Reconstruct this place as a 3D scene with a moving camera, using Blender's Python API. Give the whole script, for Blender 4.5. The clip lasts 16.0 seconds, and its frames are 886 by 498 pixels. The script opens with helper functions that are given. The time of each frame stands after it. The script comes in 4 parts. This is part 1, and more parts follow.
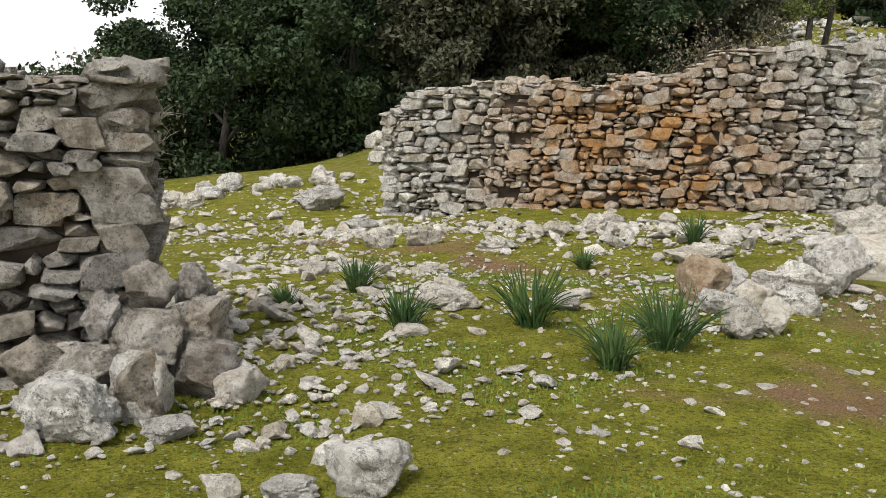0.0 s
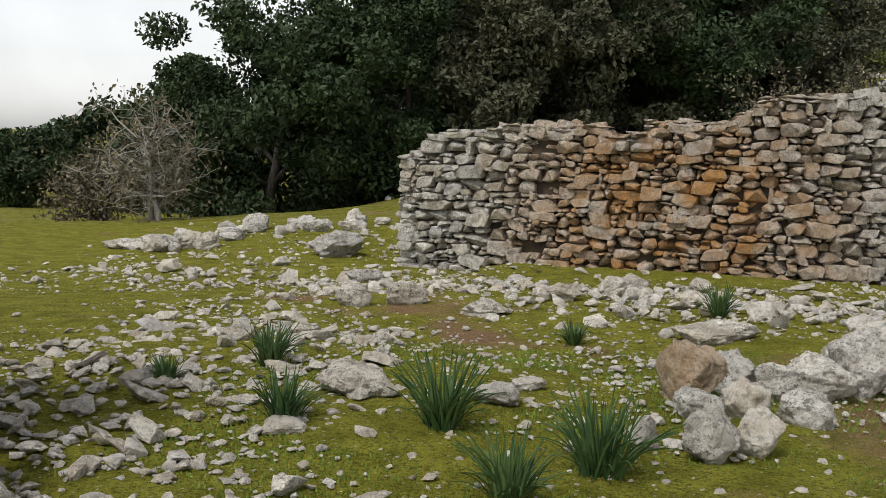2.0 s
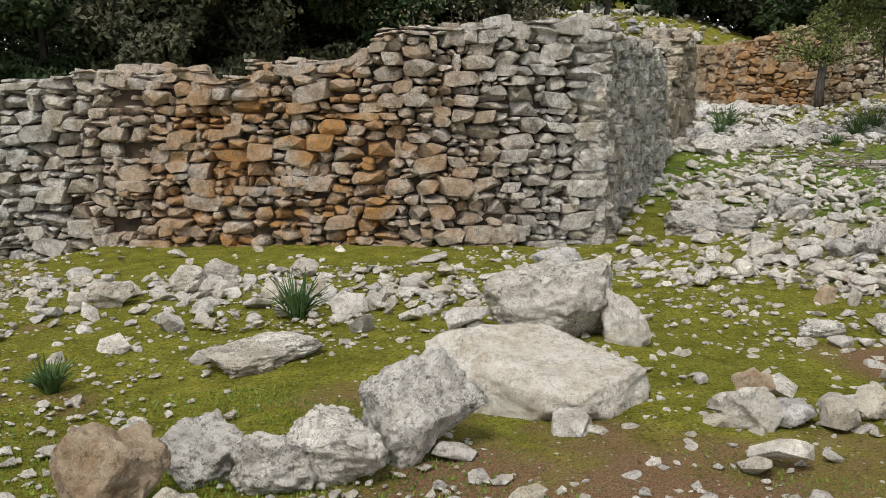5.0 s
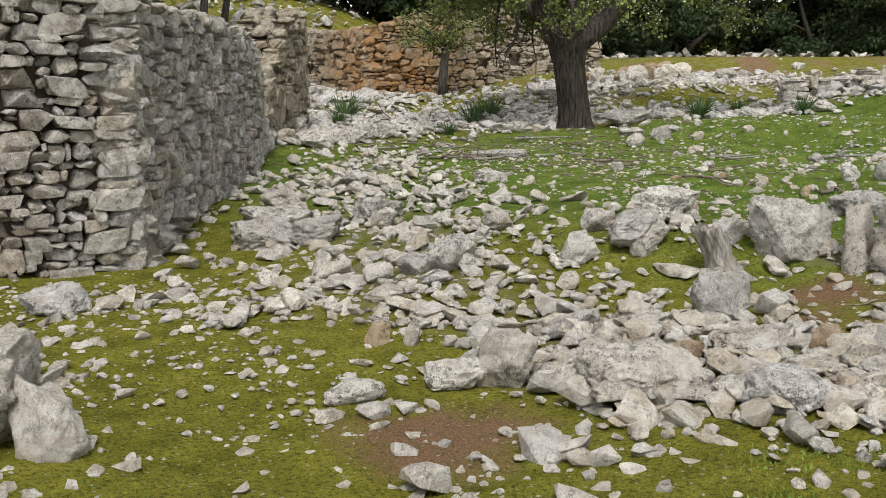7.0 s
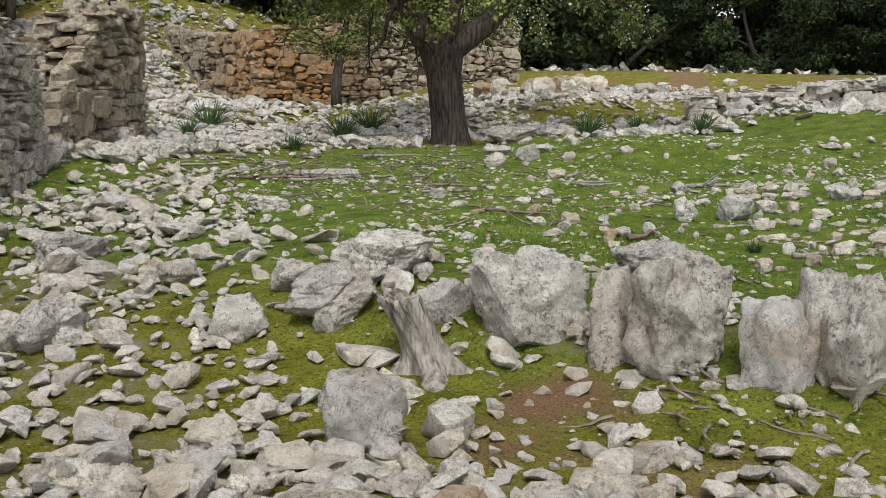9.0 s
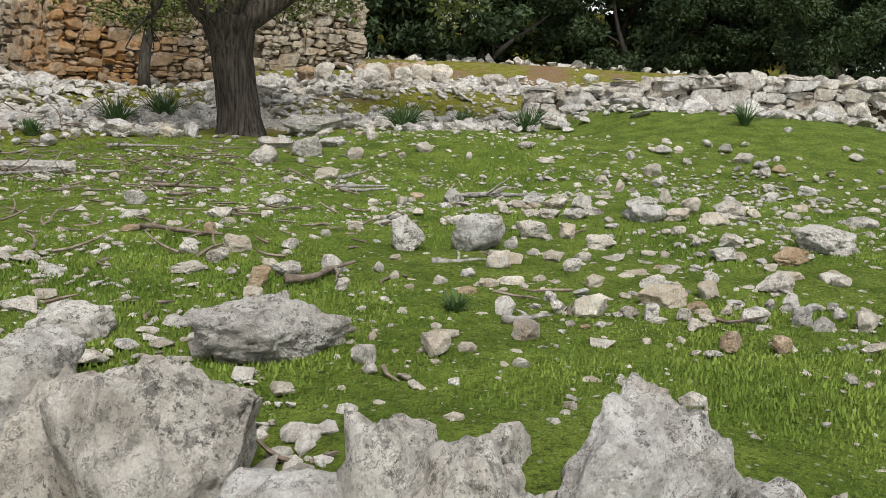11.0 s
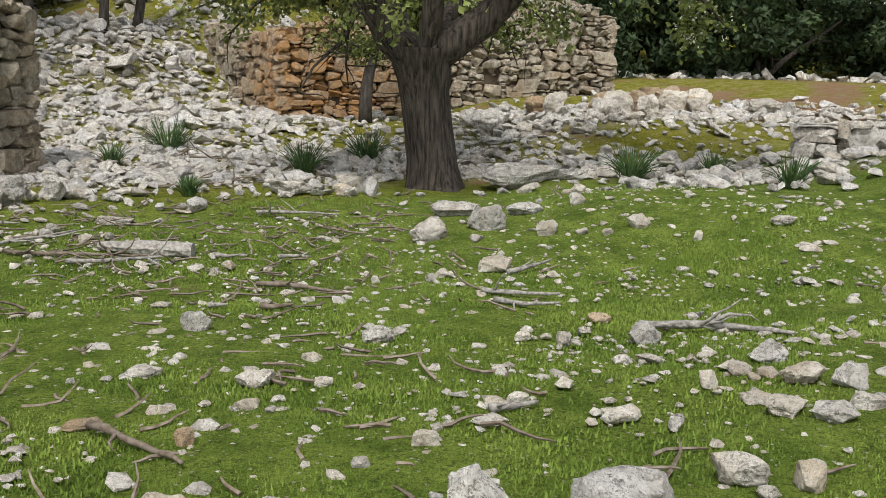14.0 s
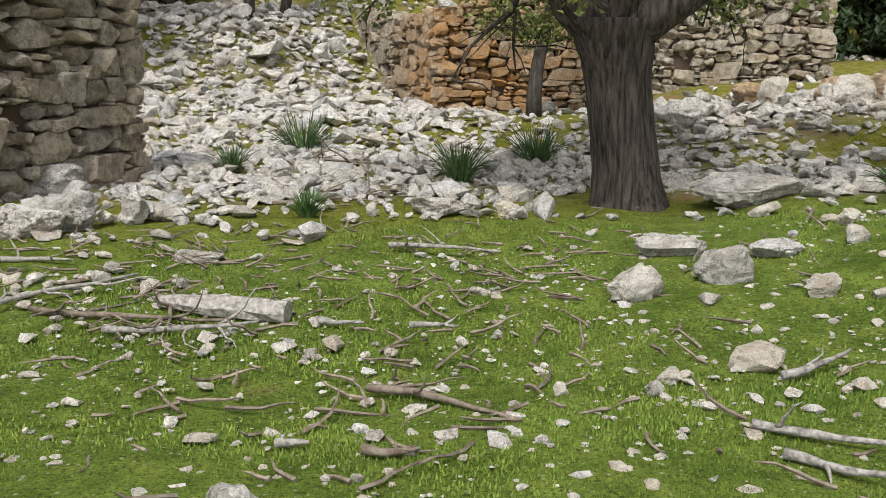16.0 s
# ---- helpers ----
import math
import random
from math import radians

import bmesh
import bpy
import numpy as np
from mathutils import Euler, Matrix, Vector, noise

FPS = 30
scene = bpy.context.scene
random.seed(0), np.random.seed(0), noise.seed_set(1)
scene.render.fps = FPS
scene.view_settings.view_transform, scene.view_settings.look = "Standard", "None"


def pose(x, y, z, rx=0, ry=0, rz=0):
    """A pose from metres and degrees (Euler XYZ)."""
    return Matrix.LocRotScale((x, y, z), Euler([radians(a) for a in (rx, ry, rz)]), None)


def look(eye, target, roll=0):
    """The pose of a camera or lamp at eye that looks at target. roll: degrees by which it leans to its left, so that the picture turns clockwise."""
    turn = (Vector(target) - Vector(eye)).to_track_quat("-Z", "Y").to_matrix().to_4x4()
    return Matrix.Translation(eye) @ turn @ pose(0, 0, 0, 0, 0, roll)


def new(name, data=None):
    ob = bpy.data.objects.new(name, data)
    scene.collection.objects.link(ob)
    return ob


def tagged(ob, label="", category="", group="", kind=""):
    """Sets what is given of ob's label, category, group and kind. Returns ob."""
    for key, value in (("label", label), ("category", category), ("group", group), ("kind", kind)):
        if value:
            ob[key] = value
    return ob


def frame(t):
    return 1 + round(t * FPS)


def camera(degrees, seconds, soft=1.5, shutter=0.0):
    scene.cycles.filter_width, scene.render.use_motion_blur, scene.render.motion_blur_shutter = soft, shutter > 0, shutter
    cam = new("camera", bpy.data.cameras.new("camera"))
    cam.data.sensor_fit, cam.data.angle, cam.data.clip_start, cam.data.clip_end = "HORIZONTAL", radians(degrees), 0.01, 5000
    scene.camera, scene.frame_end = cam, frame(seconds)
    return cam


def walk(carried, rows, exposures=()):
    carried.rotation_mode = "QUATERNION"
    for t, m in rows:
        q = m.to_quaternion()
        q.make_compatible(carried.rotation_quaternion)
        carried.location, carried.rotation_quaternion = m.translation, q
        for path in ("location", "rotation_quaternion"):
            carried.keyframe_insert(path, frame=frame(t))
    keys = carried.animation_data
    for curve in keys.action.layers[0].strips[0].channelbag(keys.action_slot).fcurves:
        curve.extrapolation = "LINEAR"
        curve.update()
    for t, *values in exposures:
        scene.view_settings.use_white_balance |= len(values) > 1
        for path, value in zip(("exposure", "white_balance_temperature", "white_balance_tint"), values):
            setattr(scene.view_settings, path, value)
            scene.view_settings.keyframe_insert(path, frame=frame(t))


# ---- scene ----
cam = camera(48.9, 16.0, 0.85)
PATH = [
    (0, (0.493, 0.998, 1.519), (0.513, 2.972, 1.198), -0.7),
    (0.5, (0.778, 1.498, 1.469), (0.678, 3.474, 1.18), -0.2),
    (1, (1.004, 1.682, 1.509), (0.856, 3.659, 1.248), 0.7),
    (1.5, (1.275, 2.106, 1.472), (1.101, 4.085, 1.237), 1.0),
    (2, (1.52, 2.372, 1.476), (1.357, 4.352, 1.245), 1.0),
    (2.5, (1.827, 2.593, 1.53), (1.697, 4.572, 1.272), 0.1),
    (3, (2.186, 2.995, 1.518), (2.122, 4.975, 1.238), -0.8),
    (3.2, (2.289, 3.135, 1.52), (2.268, 5.114, 1.231), -1.0),
    (5.3, (3.37, 4.97, 1.474), (3.797, 6.893, 1.13), -0.9),
    (5.5, (3.518, 5.119, 1.478), (3.995, 7.031, 1.131), -1.0),
    (6, (3.872, 5.487, 1.519), (4.518, 7.345, 1.157), -0.5),
    (6.5, (4.366, 5.873, 1.488), (5.18, 7.662, 1.119), -0.6),
    (7, (4.868, 6.211, 1.429), (5.851, 7.912, 1.059), -0.3),
    (7.5, (5.43, 6.405, 1.484), (6.509, 8.043, 1.095), -0.2),
    (8, (6.073, 6.596, 1.459), (7.175, 8.221, 1.076), 0.1),
    (8.5, (6.968, 6.876, 1.377), (8.032, 8.53, 1.015), 0.3),
    (9, (7.813, 7.136, 1.344), (8.843, 8.815, 0.999), 0.9),
    (9.5, (8.407, 7.285, 1.351), (9.478, 8.941, 1.016), 1.5),
    (10, (9.069, 7.746, 1.245), (10.278, 9.307, 0.927), 3.7),
    (10.2, (9.384, 7.973, 1.224), (10.628, 9.506, 0.904), 3.9),
    (12.3, (11.616, 8.596, 1.355), (12.681, 10.235, 0.93), 2.6),
    (12.5, (11.794, 8.75, 1.404), (12.832, 10.402, 0.968), 3.3),
    (13, (12.229, 9.226, 1.471), (13.157, 10.942, 1.031), 2.7),
    (13.5, (12.422, 9.749, 1.585), (13.246, 11.526, 1.184), 2.6),
    (14, (12.57, 10.329, 1.607), (13.29, 12.162, 1.255), 1.5),
    (14.5, (12.745, 11.011, 1.601), (13.382, 12.872, 1.241), 1.4),
    (15, (12.979, 11.725, 1.58), (13.529, 13.613, 1.214), 0.9),
    (15.5, (13.186, 12.434, 1.561), (13.655, 14.343, 1.191), 0.6),
    (16, (13.328, 13.147, 1.518), (13.73, 15.069, 1.141), 0.6),
]
walk(cam, [(t, look(eye, target, roll)) for t, eye, target, roll in PATH],
     ((0, 1.0), (0.5, 0.85), (1.5, 0.7), (3, 0.5), (5.5, 0.92), (9, 0.82), (12.5, 1.05), (14, 1.0), (16, 1.2)))



# ---- sky and light: a bright overcast day ----
world = bpy.data.worlds.new("sky")
scene.world = world
world.use_nodes = True
wn = world.node_tree
sky = wn.nodes.new("ShaderNodeTexSky")
sky.sky_type, sky.sun_disc, sky.sun_elevation, sky.sun_rotation = "NISHITA", False, radians(55), radians(215)
grey = wn.nodes.new("ShaderNodeHueSaturation")
grey.inputs["Saturation"].default_value = 0.12
wn.links.new(sky.outputs["Color"], grey.inputs["Color"])
cloud = wn.nodes.new("ShaderNodeTexNoise")
cloud.inputs["Scale"].default_value, cloud.inputs["Detail"].default_value = 3.5, 6.0
veil = wn.nodes.new("ShaderNodeMapRange")
veil.inputs["From Min"].default_value, veil.inputs["From Max"].default_value, veil.inputs["To Min"].default_value, veil.inputs["To Max"].default_value = 0.3, 0.7, 0.72, 1.08
wn.links.new(cloud.outputs["Fac"], veil.inputs["Value"])
wn.links.new(veil.outputs["Result"], grey.inputs["Value"])
wn.links.new(grey.outputs["Color"], wn.nodes["Background"].inputs["Color"])
wn.nodes["Background"].inputs["Strength"].default_value = 0.12
sun = new("sun", bpy.data.lights.new("sun", "SUN"))
sun.data.energy, sun.data.angle, sun.data.color = 1.5, radians(14), (1, 0.96, 0.9)
sun.matrix_world = look((-6, -10, 17), (0, 0, 0))


# ---- materials ----
def material(name, build):
    m = bpy.data.materials.new(name)
    m.use_nodes = True
    nt = m.node_tree
    build(nt, nt.nodes["Principled BSDF"])
    return m


def node(nt, kind, **values):
    n = nt.nodes.new("ShaderNode" + kind)
    for key, value in values.items():
        n.inputs[key].default_value = value
    return n


def ramp(nt, source, stops):
    r = nt.nodes.new("ShaderNodeValToRGB")
    while len(r.color_ramp.elements) < len(stops):
        r.color_ramp.elements.new(0.5)
    for e, (at, c) in zip(r.color_ramp.elements, stops):
        e.position = at
        e.color = (*c, 1) if len(c) == 3 else (c[0], c[0], c[0], 1)
    nt.links.new(source, r.inputs["Fac"])
    return r.outputs["Color"]


def mix(nt, fac, a, b, how="MIX"):
    n = nt.nodes.new("ShaderNodeMix")
    n.data_type, n.blend_type = "RGBA", how
    for socket, value in ((n.inputs[0], fac), (n.inputs[6], a), (n.inputs[7], b)):
        if isinstance(value, bpy.types.NodeSocket):
            nt.links.new(value, socket)
        elif isinstance(value, (int, float)):
            socket.default_value = value
        else:
            socket.default_value = (*value, 1)
    return n.outputs[2]


def noise_at(nt, where, scale, detail=4.0, rough=0.6):
    n = node(nt, "TexNoise", Scale=scale, Detail=detail, Roughness=rough)
    nt.links.new(where, n.inputs["Vector"])
    return n.outputs["Fac"]


def bump(nt, bsdf, heights, strength=0.5):
    last = None
    for h, d in heights:
        b = node(nt, "Bump", Strength=strength, Distance=d)
        nt.links.new(h, b.inputs["Height"])
        if last:
            nt.links.new(last, b.inputs["Normal"])
        last = b.outputs["Normal"]
    nt.links.new(last, bsdf.inputs["Normal"])


def stone_build(light, dark, spots=0.4, stain=None, stain_low=0.56):
    """Limestone: grey weathering, white rubs, dark lichen, cracks and pits; stain: (place, full radius, outer radius) of orange earth."""
    def build(nt, bsdf):
        geo = nt.nodes.new("ShaderNodeNewGeometry")
        info = nt.nodes.new("ShaderNodeObjectInfo")
        where = geo.outputs["Position"]
        big, mid, fine = noise_at(nt, where, 2.2), noise_at(nt, where, 8, 7, 0.68), noise_at(nt, where, 48, 6, 0.75)
        blotch, grain = noise_at(nt, where, 21, 5, 0.7), noise_at(nt, where, 150, 3, 0.7)
        chance = nt.nodes.new("ShaderNodeMath")
        chance.operation = "ADD"
        nt.links.new(info.outputs["Random"], chance.inputs[0])
        nt.links.new(geo.outputs["Random Per Island"], chance.inputs[1])
        luck = nt.nodes.new("ShaderNodeMath")
        luck.operation = "FRACT"
        nt.links.new(chance.outputs["Value"], luck.inputs[0])
        luck = luck.outputs["Value"]
        c = mix(nt, ramp(nt, mid, ((0.38, (0,)), (0.56, (1,)))), dark, light)
        c = mix(nt, 0.9, c, ramp(nt, luck, ((0, (0.7, 0.69, 0.68)), (0.35, (1.0, 0.98, 0.95)), (0.6, (0.82, 0.76, 0.66)), (0.8, (0.9, 0.9, 0.92)), (1, (1.12, 1.09, 1.02)))), "MULTIPLY")
        c = mix(nt, ramp(nt, big, ((stain_low, (0,)), (0.78, (0.7,)))), c, (0.42, 0.3, 0.18))
        if stain:
            place, low, high = stain
            n = nt.nodes.new("ShaderNodeVectorMath")
            n.operation = "DISTANCE"
            nt.links.new(where, n.inputs[0])
            n.inputs[1].default_value = place
            near = node(nt, "MapRange")
            near.inputs["From Min"].default_value, near.inputs["From Max"].default_value = high, low
            nt.links.new(n.outputs["Value"], near.inputs["Value"])
            patch = mix(nt, 1.0, near.outputs["Result"], ramp(nt, noise_at(nt, where, 2.6, 5), ((0.34, (0.25,)), (0.56, (1,)))), "MULTIPLY")
            patch = mix(nt, 1.0, patch, ramp(nt, luck, ((0, (0.45,)), (0.4, (0.8,)), (0.7, (1,)))), "MULTIPLY")
            c = mix(nt, patch, c, mix(nt, mid, (0.42, 0.19, 0.05), (0.64, 0.37, 0.15)))
        patchy = ramp(nt, noise_at(nt, where, 4.3, 3), ((0.4, (0.25,)), (0.58, (1,))))
        c = mix(nt, mix(nt, 1.0, patchy, ramp(nt, blotch, ((0.54, (0,)), (0.6, (spots,)))), "MULTIPLY"), c, (0.22, 0.21, 0.19))
        c = mix(nt, mix(nt, 1.0, patchy, ramp(nt, fine, ((0.56, (0,)), (0.61, (spots,)))), "MULTIPLY"), c, (0.07, 0.066, 0.058))
        c = mix(nt, ramp(nt, noise_at(nt, where, 5, 6, 0.7), ((0.488, (0,)), (0.5, (spots * 0.8,)), (0.512, (0,)))), c, (0.1, 0.09, 0.075))
        c = mix(nt, 0.8, c, ramp(nt, grain, ((0.35, (0.84, 0.84, 0.84)), (0.65, (1.12, 1.12, 1.12)))), "MULTIPLY")
        nt.links.new(c, bsdf.inputs["Base Color"])
        bsdf.inputs["Roughness"].default_value = 0.93
        bsdf.inputs["Specular IOR Level"].default_value = 0.2
        bump(nt, bsdf, ((mid, 0.08), (blotch, 0.045), (fine, 0.02)), 1.0)
    return build


LIME = material("weathered_limestone", stone_build((0.9, 0.875, 0.825), (0.6, 0.57, 0.52), 0.8))
PALE = material("pale_limestone", stone_build((0.91, 0.87, 0.79), (0.72, 0.64, 0.53), 0.45))
WALLSTONE = material("wall_limestone", stone_build((0.8, 0.78, 0.74), (0.42, 0.39, 0.345), 0.75, ((3.4, 15.2, 0.3), 1.0, 2.9), 0.54))
NEARWALL = material("near_wall_limestone", stone_build((0.6, 0.565, 0.52), (0.25, 0.225, 0.195), 0.85))
RUINSTONE = material("ruin_limestone", stone_build((0.64, 0.58, 0.48), (0.32, 0.27, 0.21), 0.65, ((17.7, 31.2, 0.8), 1.2, 3.6), 0.48))
RUBBLE = material("rubble_limestone", stone_build((0.92, 0.89, 0.83), (0.64, 0.59, 0.52), 0.55))
HILLSIDE = material("hillside_limestone", stone_build((0.9, 0.885, 0.855), (0.56, 0.54, 0.505), 0.7))
TAN = material("tan_rock", stone_build((0.72, 0.58, 0.42), (0.48, 0.33, 0.2), 0.4, None, 0.42))
WHITE_SPOTTED = material("black_spotted_limestone", stone_build((0.86, 0.84, 0.8), (0.66, 0.64, 0.6), 1.0))


def plain_build(a, b, scale, rough=0.8, depth=0.01, stretch=(1, 1, 1), local=False, translucent=0.0):
    def build(nt, bsdf):
        tc = nt.nodes.new("ShaderNodeTexCoord")
        geo = nt.nodes.new("ShaderNodeNewGeometry")
        m = nt.nodes.new("ShaderNodeMapping")
        m.inputs["Scale"].default_value = stretch
        nt.links.new(tc.outputs["Object"] if local else geo.outputs["Position"], m.inputs["Vector"])
        n = noise_at(nt, m.outputs["Vector"], scale, 5)
        c = mix(nt, ramp(nt, n, ((0.35, (0,)), (0.65, (1,)))), a, b)
        c = mix(nt, 0.7, c, ramp(nt, geo.outputs["Random Per Island"], ((0, (0.6, 0.6, 0.6)), (1, (1.25, 1.25, 1.2)))), "MULTIPLY")
        nt.links.new(c, bsdf.inputs["Base Color"])
        bsdf.inputs["Roughness"].default_value = rough
        bsdf.inputs["Specular IOR Level"].default_value = 0.25
        if translucent:
            bsdf.inputs["Subsurface Weight"].default_value = 0.0
        bump(nt, bsdf, ((n, depth),), 0.8)
    return build


EARTH = material("dark_earth", plain_build((0.035, 0.027, 0.02), (0.09, 0.065, 0.045), 6))
BARK = material("furrowed_bark", plain_build((0.018, 0.015, 0.012), (0.12, 0.1, 0.085), 24, 0.95, 0.09, (1, 1, 0.12)))
DARKBARK = material("dark_bark", plain_build((0.03, 0.026, 0.022), (0.09, 0.08, 0.07), 20, 0.95, 0.02, (1, 1, 0.2)))
DEADWOOD = material("weathered_deadwood", plain_build((0.17, 0.155, 0.14), (0.44, 0.42, 0.39), 30, 0.9, 0.02))
TWIG = material("brown_twig", plain_build((0.12, 0.09, 0.065), (0.26, 0.22, 0.18), 22, 0.9, 0.01))
STUMPWOOD = material("grey_stump_wood", plain_build((0.13, 0.115, 0.1), (0.42, 0.39, 0.36), 26, 0.9, 0.06, (1, 1, 0.15)))
LEAF = material("fresh_leaf", plain_build((0.09, 0.12, 0.028), (0.2, 0.23, 0.07), 4, 0.6))
BLOSSOM = material("white_blossom", plain_build((0.7, 0.7, 0.64), (0.82, 0.82, 0.78), 6, 0.7))
DARKLEAF = material("evergreen_leaf", plain_build((0.018, 0.034, 0.014), (0.045, 0.072, 0.026), 0.9, 0.6))
OLIVELEAF = material("olive_grey_leaf", plain_build((0.045, 0.05, 0.03), (0.1, 0.1, 0.06), 1.2, 0.7))
BRUSH = material("bare_brush_twig", plain_build((0.1, 0.09, 0.06), (0.2, 0.17, 0.11), 2, 0.9))
BLADE = material("strap_leaf", plain_build((0.035, 0.085, 0.028), (0.11, 0.18, 0.06), 5, 0.5))
GRASS = material("short_grass", plain_build((0.1, 0.165, 0.022), (0.22, 0.3, 0.055), 1.5, 0.7))


def ground_build(nt, bsdf):
    geo = nt.nodes.new("ShaderNodeNewGeometry")
    where = geo.outputs["Position"]
    att = nt.nodes.new("ShaderNodeAttribute")
    att.attribute_name = "cover"
    sep = nt.nodes.new("ShaderNodeSeparateColor")
    nt.links.new(att.outputs["Color"], sep.inputs["Color"])
    large, mid, fine = noise_at(nt, where, 0.55, 5), noise_at(nt, where, 4, 6, 0.65), noise_at(nt, where, 38, 6, 0.75)
    lush = mix(nt, ramp(nt, mid, ((0.35, (0,)), (0.65, (1,)))), (0.11, 0.175, 0.024), (0.25, 0.335, 0.06))
    olive = mix(nt, ramp(nt, mid, ((0.35, (0,)), (0.65, (1,)))), (0.19, 0.19, 0.02), (0.36, 0.345, 0.05))
    green = mix(nt, sep.outputs["Green"], olive, lush)
    soil = mix(nt, ramp(nt, fine, ((0.4, (0,)), (0.65, (1,)))), (0.26, 0.14, 0.07), (0.5, 0.34, 0.21))
    grit = mix(nt, ramp(nt, fine, ((0.4, (0,)), (0.6, (1,)))), (0.13, 0.11, 0.075), (0.42, 0.38, 0.31))
    bare = nt.nodes.new("ShaderNodeMath")
    bare.operation = "ADD"
    nt.links.new(large, bare.inputs[0])
    nt.links.new(sep.outputs["Blue"], bare.inputs[1])
    c = mix(nt, ramp(nt, bare.outputs["Value"], ((0.62, (0,)), (0.72, (1,)))), green, soil)
    c = mix(nt, ramp(nt, fine, ((0.5, (0,)), (0.6, (0.7,)))), c, (0.045, 0.055, 0.013))
    c = mix(nt, 0.85, c, ramp(nt, noise_at(nt, where, 120, 4, 0.75), ((0.36, (0.5, 0.52, 0.5)), (0.52, (1, 1, 1)), (0.66, (1.5, 1.45, 1.35)))), "MULTIPLY")
    chips = node(nt, "TexVoronoi", Scale=17.0)
    nt.links.new(where, chips.inputs["Vector"])
    c = mix(nt, ramp(nt, chips.outputs["Distance"], ((0.1, (0.75,)), (0.16, (0,)))), c, (0.52, 0.48, 0.4))
    n = nt.nodes.new("ShaderNodeMath")
    n.operation = "MULTIPLY_ADD"
    n.inputs[1].default_value = 0.9
    nt.links.new(mid, n.inputs[0])
    nt.links.new(sep.outputs["Red"], n.inputs[2])
    c = mix(nt, ramp(nt, n.outputs["Value"], ((0.75, (0,)), (1.0, (1,)))), c, grit)
    nt.links.new(c, bsdf.inputs["Base Color"])
    bsdf.inputs["Roughness"].default_value = 0.97
    bsdf.inputs["Specular IOR Level"].default_value = 0.1
    bump(nt, bsdf, ((mid, 0.08), (noise_at(nt, where, 14, 6, 0.7), 0.06), (fine, 0.04)), 1.0)


GROUND = material("mossy_turf_and_soil", ground_build)

# ---- the lie of the land ----
NEAR_HEIGHTS = ((.5,1,0),(-1,5.5,0),(.5,8.1,-.02),(1.7,10.7,-.2),(-.3,16.4,-.46),(2.3,15.3,-.25),(4.8,14.2,-.22),(6.8,14.4,-.28),(6.9,10.3,-.27),(4.5,10.1,-.13),(10.2,11,-.26),(8,7,-.15),(9.7,8.3,-.22),(11.3,8.6,-.15),(11.2,12,.18),(12.5,10.2,.2),(13.5,11.3,.2),(14,12.8,.2),(16.5,13,.27),(13.6,17.7,0.02),(15.5,16.4,.09),(16.9,21.7,.2))
FAR_HEIGHTS = ((15.6,24.4,.2),(19.2,20.7,.38),(19.3,18.2,.5),(22,17.8,.9),(22.7,26.4,.95),(17.4,31.2,.6),(25,30.6,1.2),(11.5,23,.2),(8.5,18,-.1),(-6,18,-.55),(-2.5,21,-.35),(-8,30,-1.2),(12,38,2.6),(16,42,4),(12,55,10),(0,42,2.5),(32,34,1.7),(42,30,1.7),(45,50,5),(4,25,.4),(20,8,.3),(8,-6,0),(-12,4,-.6),(5,34,1.4),(-11,36,-1.3),(-16,44,-1.2))
LAND = np.array(NEAR_HEIGHTS + FAR_HEIGHTS)


def gz(x, y):
    """Height of the ground."""
    x, y = np.asarray(x, float), np.asarray(y, float)
    w = 1 / (((x[..., None] - LAND[:, 0]) ** 2 + (y[..., None] - LAND[:, 1]) ** 2) + 0.35) ** 2
    return (w * LAND[:, 2]).sum(-1) / w.sum(-1)


def gh(x, y):
    return float(gz(x, y))


# Rubble: centre, spreads, how many stones, mean size, turn of the ellipse in degrees.
HEAPS = (
    (2.8, 12.7, 3.2, 0.7, 800, 0.1, -22),
    (8.9, 9.9, 1.05, 0.75, 900, 0.115, -25),
    (8.6, 13.7, 2.2, 0.8, 700, 0.11, 52),
    (10.3, 18.2, 2.2, 0.8, 600, 0.12, 55),
    (-0.9, 8.0, 0.55, 1.8, 460, 0.08, 5),
    (5.9, 8.6, 0.7, 0.5, 60, 0.13, 0),
    (8.3, 11.6, 1.5, 0.9, 650, 0.085, 20),
    (11.3, 10.9, 1.0, 0.2, 170, 0.1, -57),
    (9.7, 9.2, 0.6, 0.4, 220, 0.1, 0),
)
FAR_HEAPS = (
    (18, 25.2, 5.0, 2.0, 3000, 0.12, 0),
    (14, 33, 2.2, 5.0, 4600, 0.17, -10),
    (22.8, 26.5, 3.0, 1.2, 1200, 0.17, 0),
    (20.8, 20.3, 2.8, 1.0, 900, 0.14, -40),
    (24, 18, 4.0, 1.1, 600, 0.18, -40),
    (14, 23.2, 2.0, 0.9, 520, 0.11, 0),
    (17.8, 14.2, 1.6, 1.2, 130, 0.12, 0),
    (15.2, 12.0, 1.8, 1.0, 110, 0.08, 0),
    (33, 38, 8, 1.5, 300, 0.32, -30),
    (8, 40, 6, 6, 700, 0.4, 0),
)


def heap_cover(x, y):
    r = np.zeros_like(x)
    for cx, cy, sx, sy, n, s, a in HEAPS + FAR_HEAPS:
        c, q = math.cos(radians(a)), math.sin(radians(a))
        u, v = (x - cx) * c + (y - cy) * q, -(x - cx) * q + (y - cy) * c
        r += min(1, n * s * s / (sx * sy * 5)) * np.exp(-(u * u / sx / sx + v * v / sy / sy) / 2)
    return np.clip(r, 0, 1)


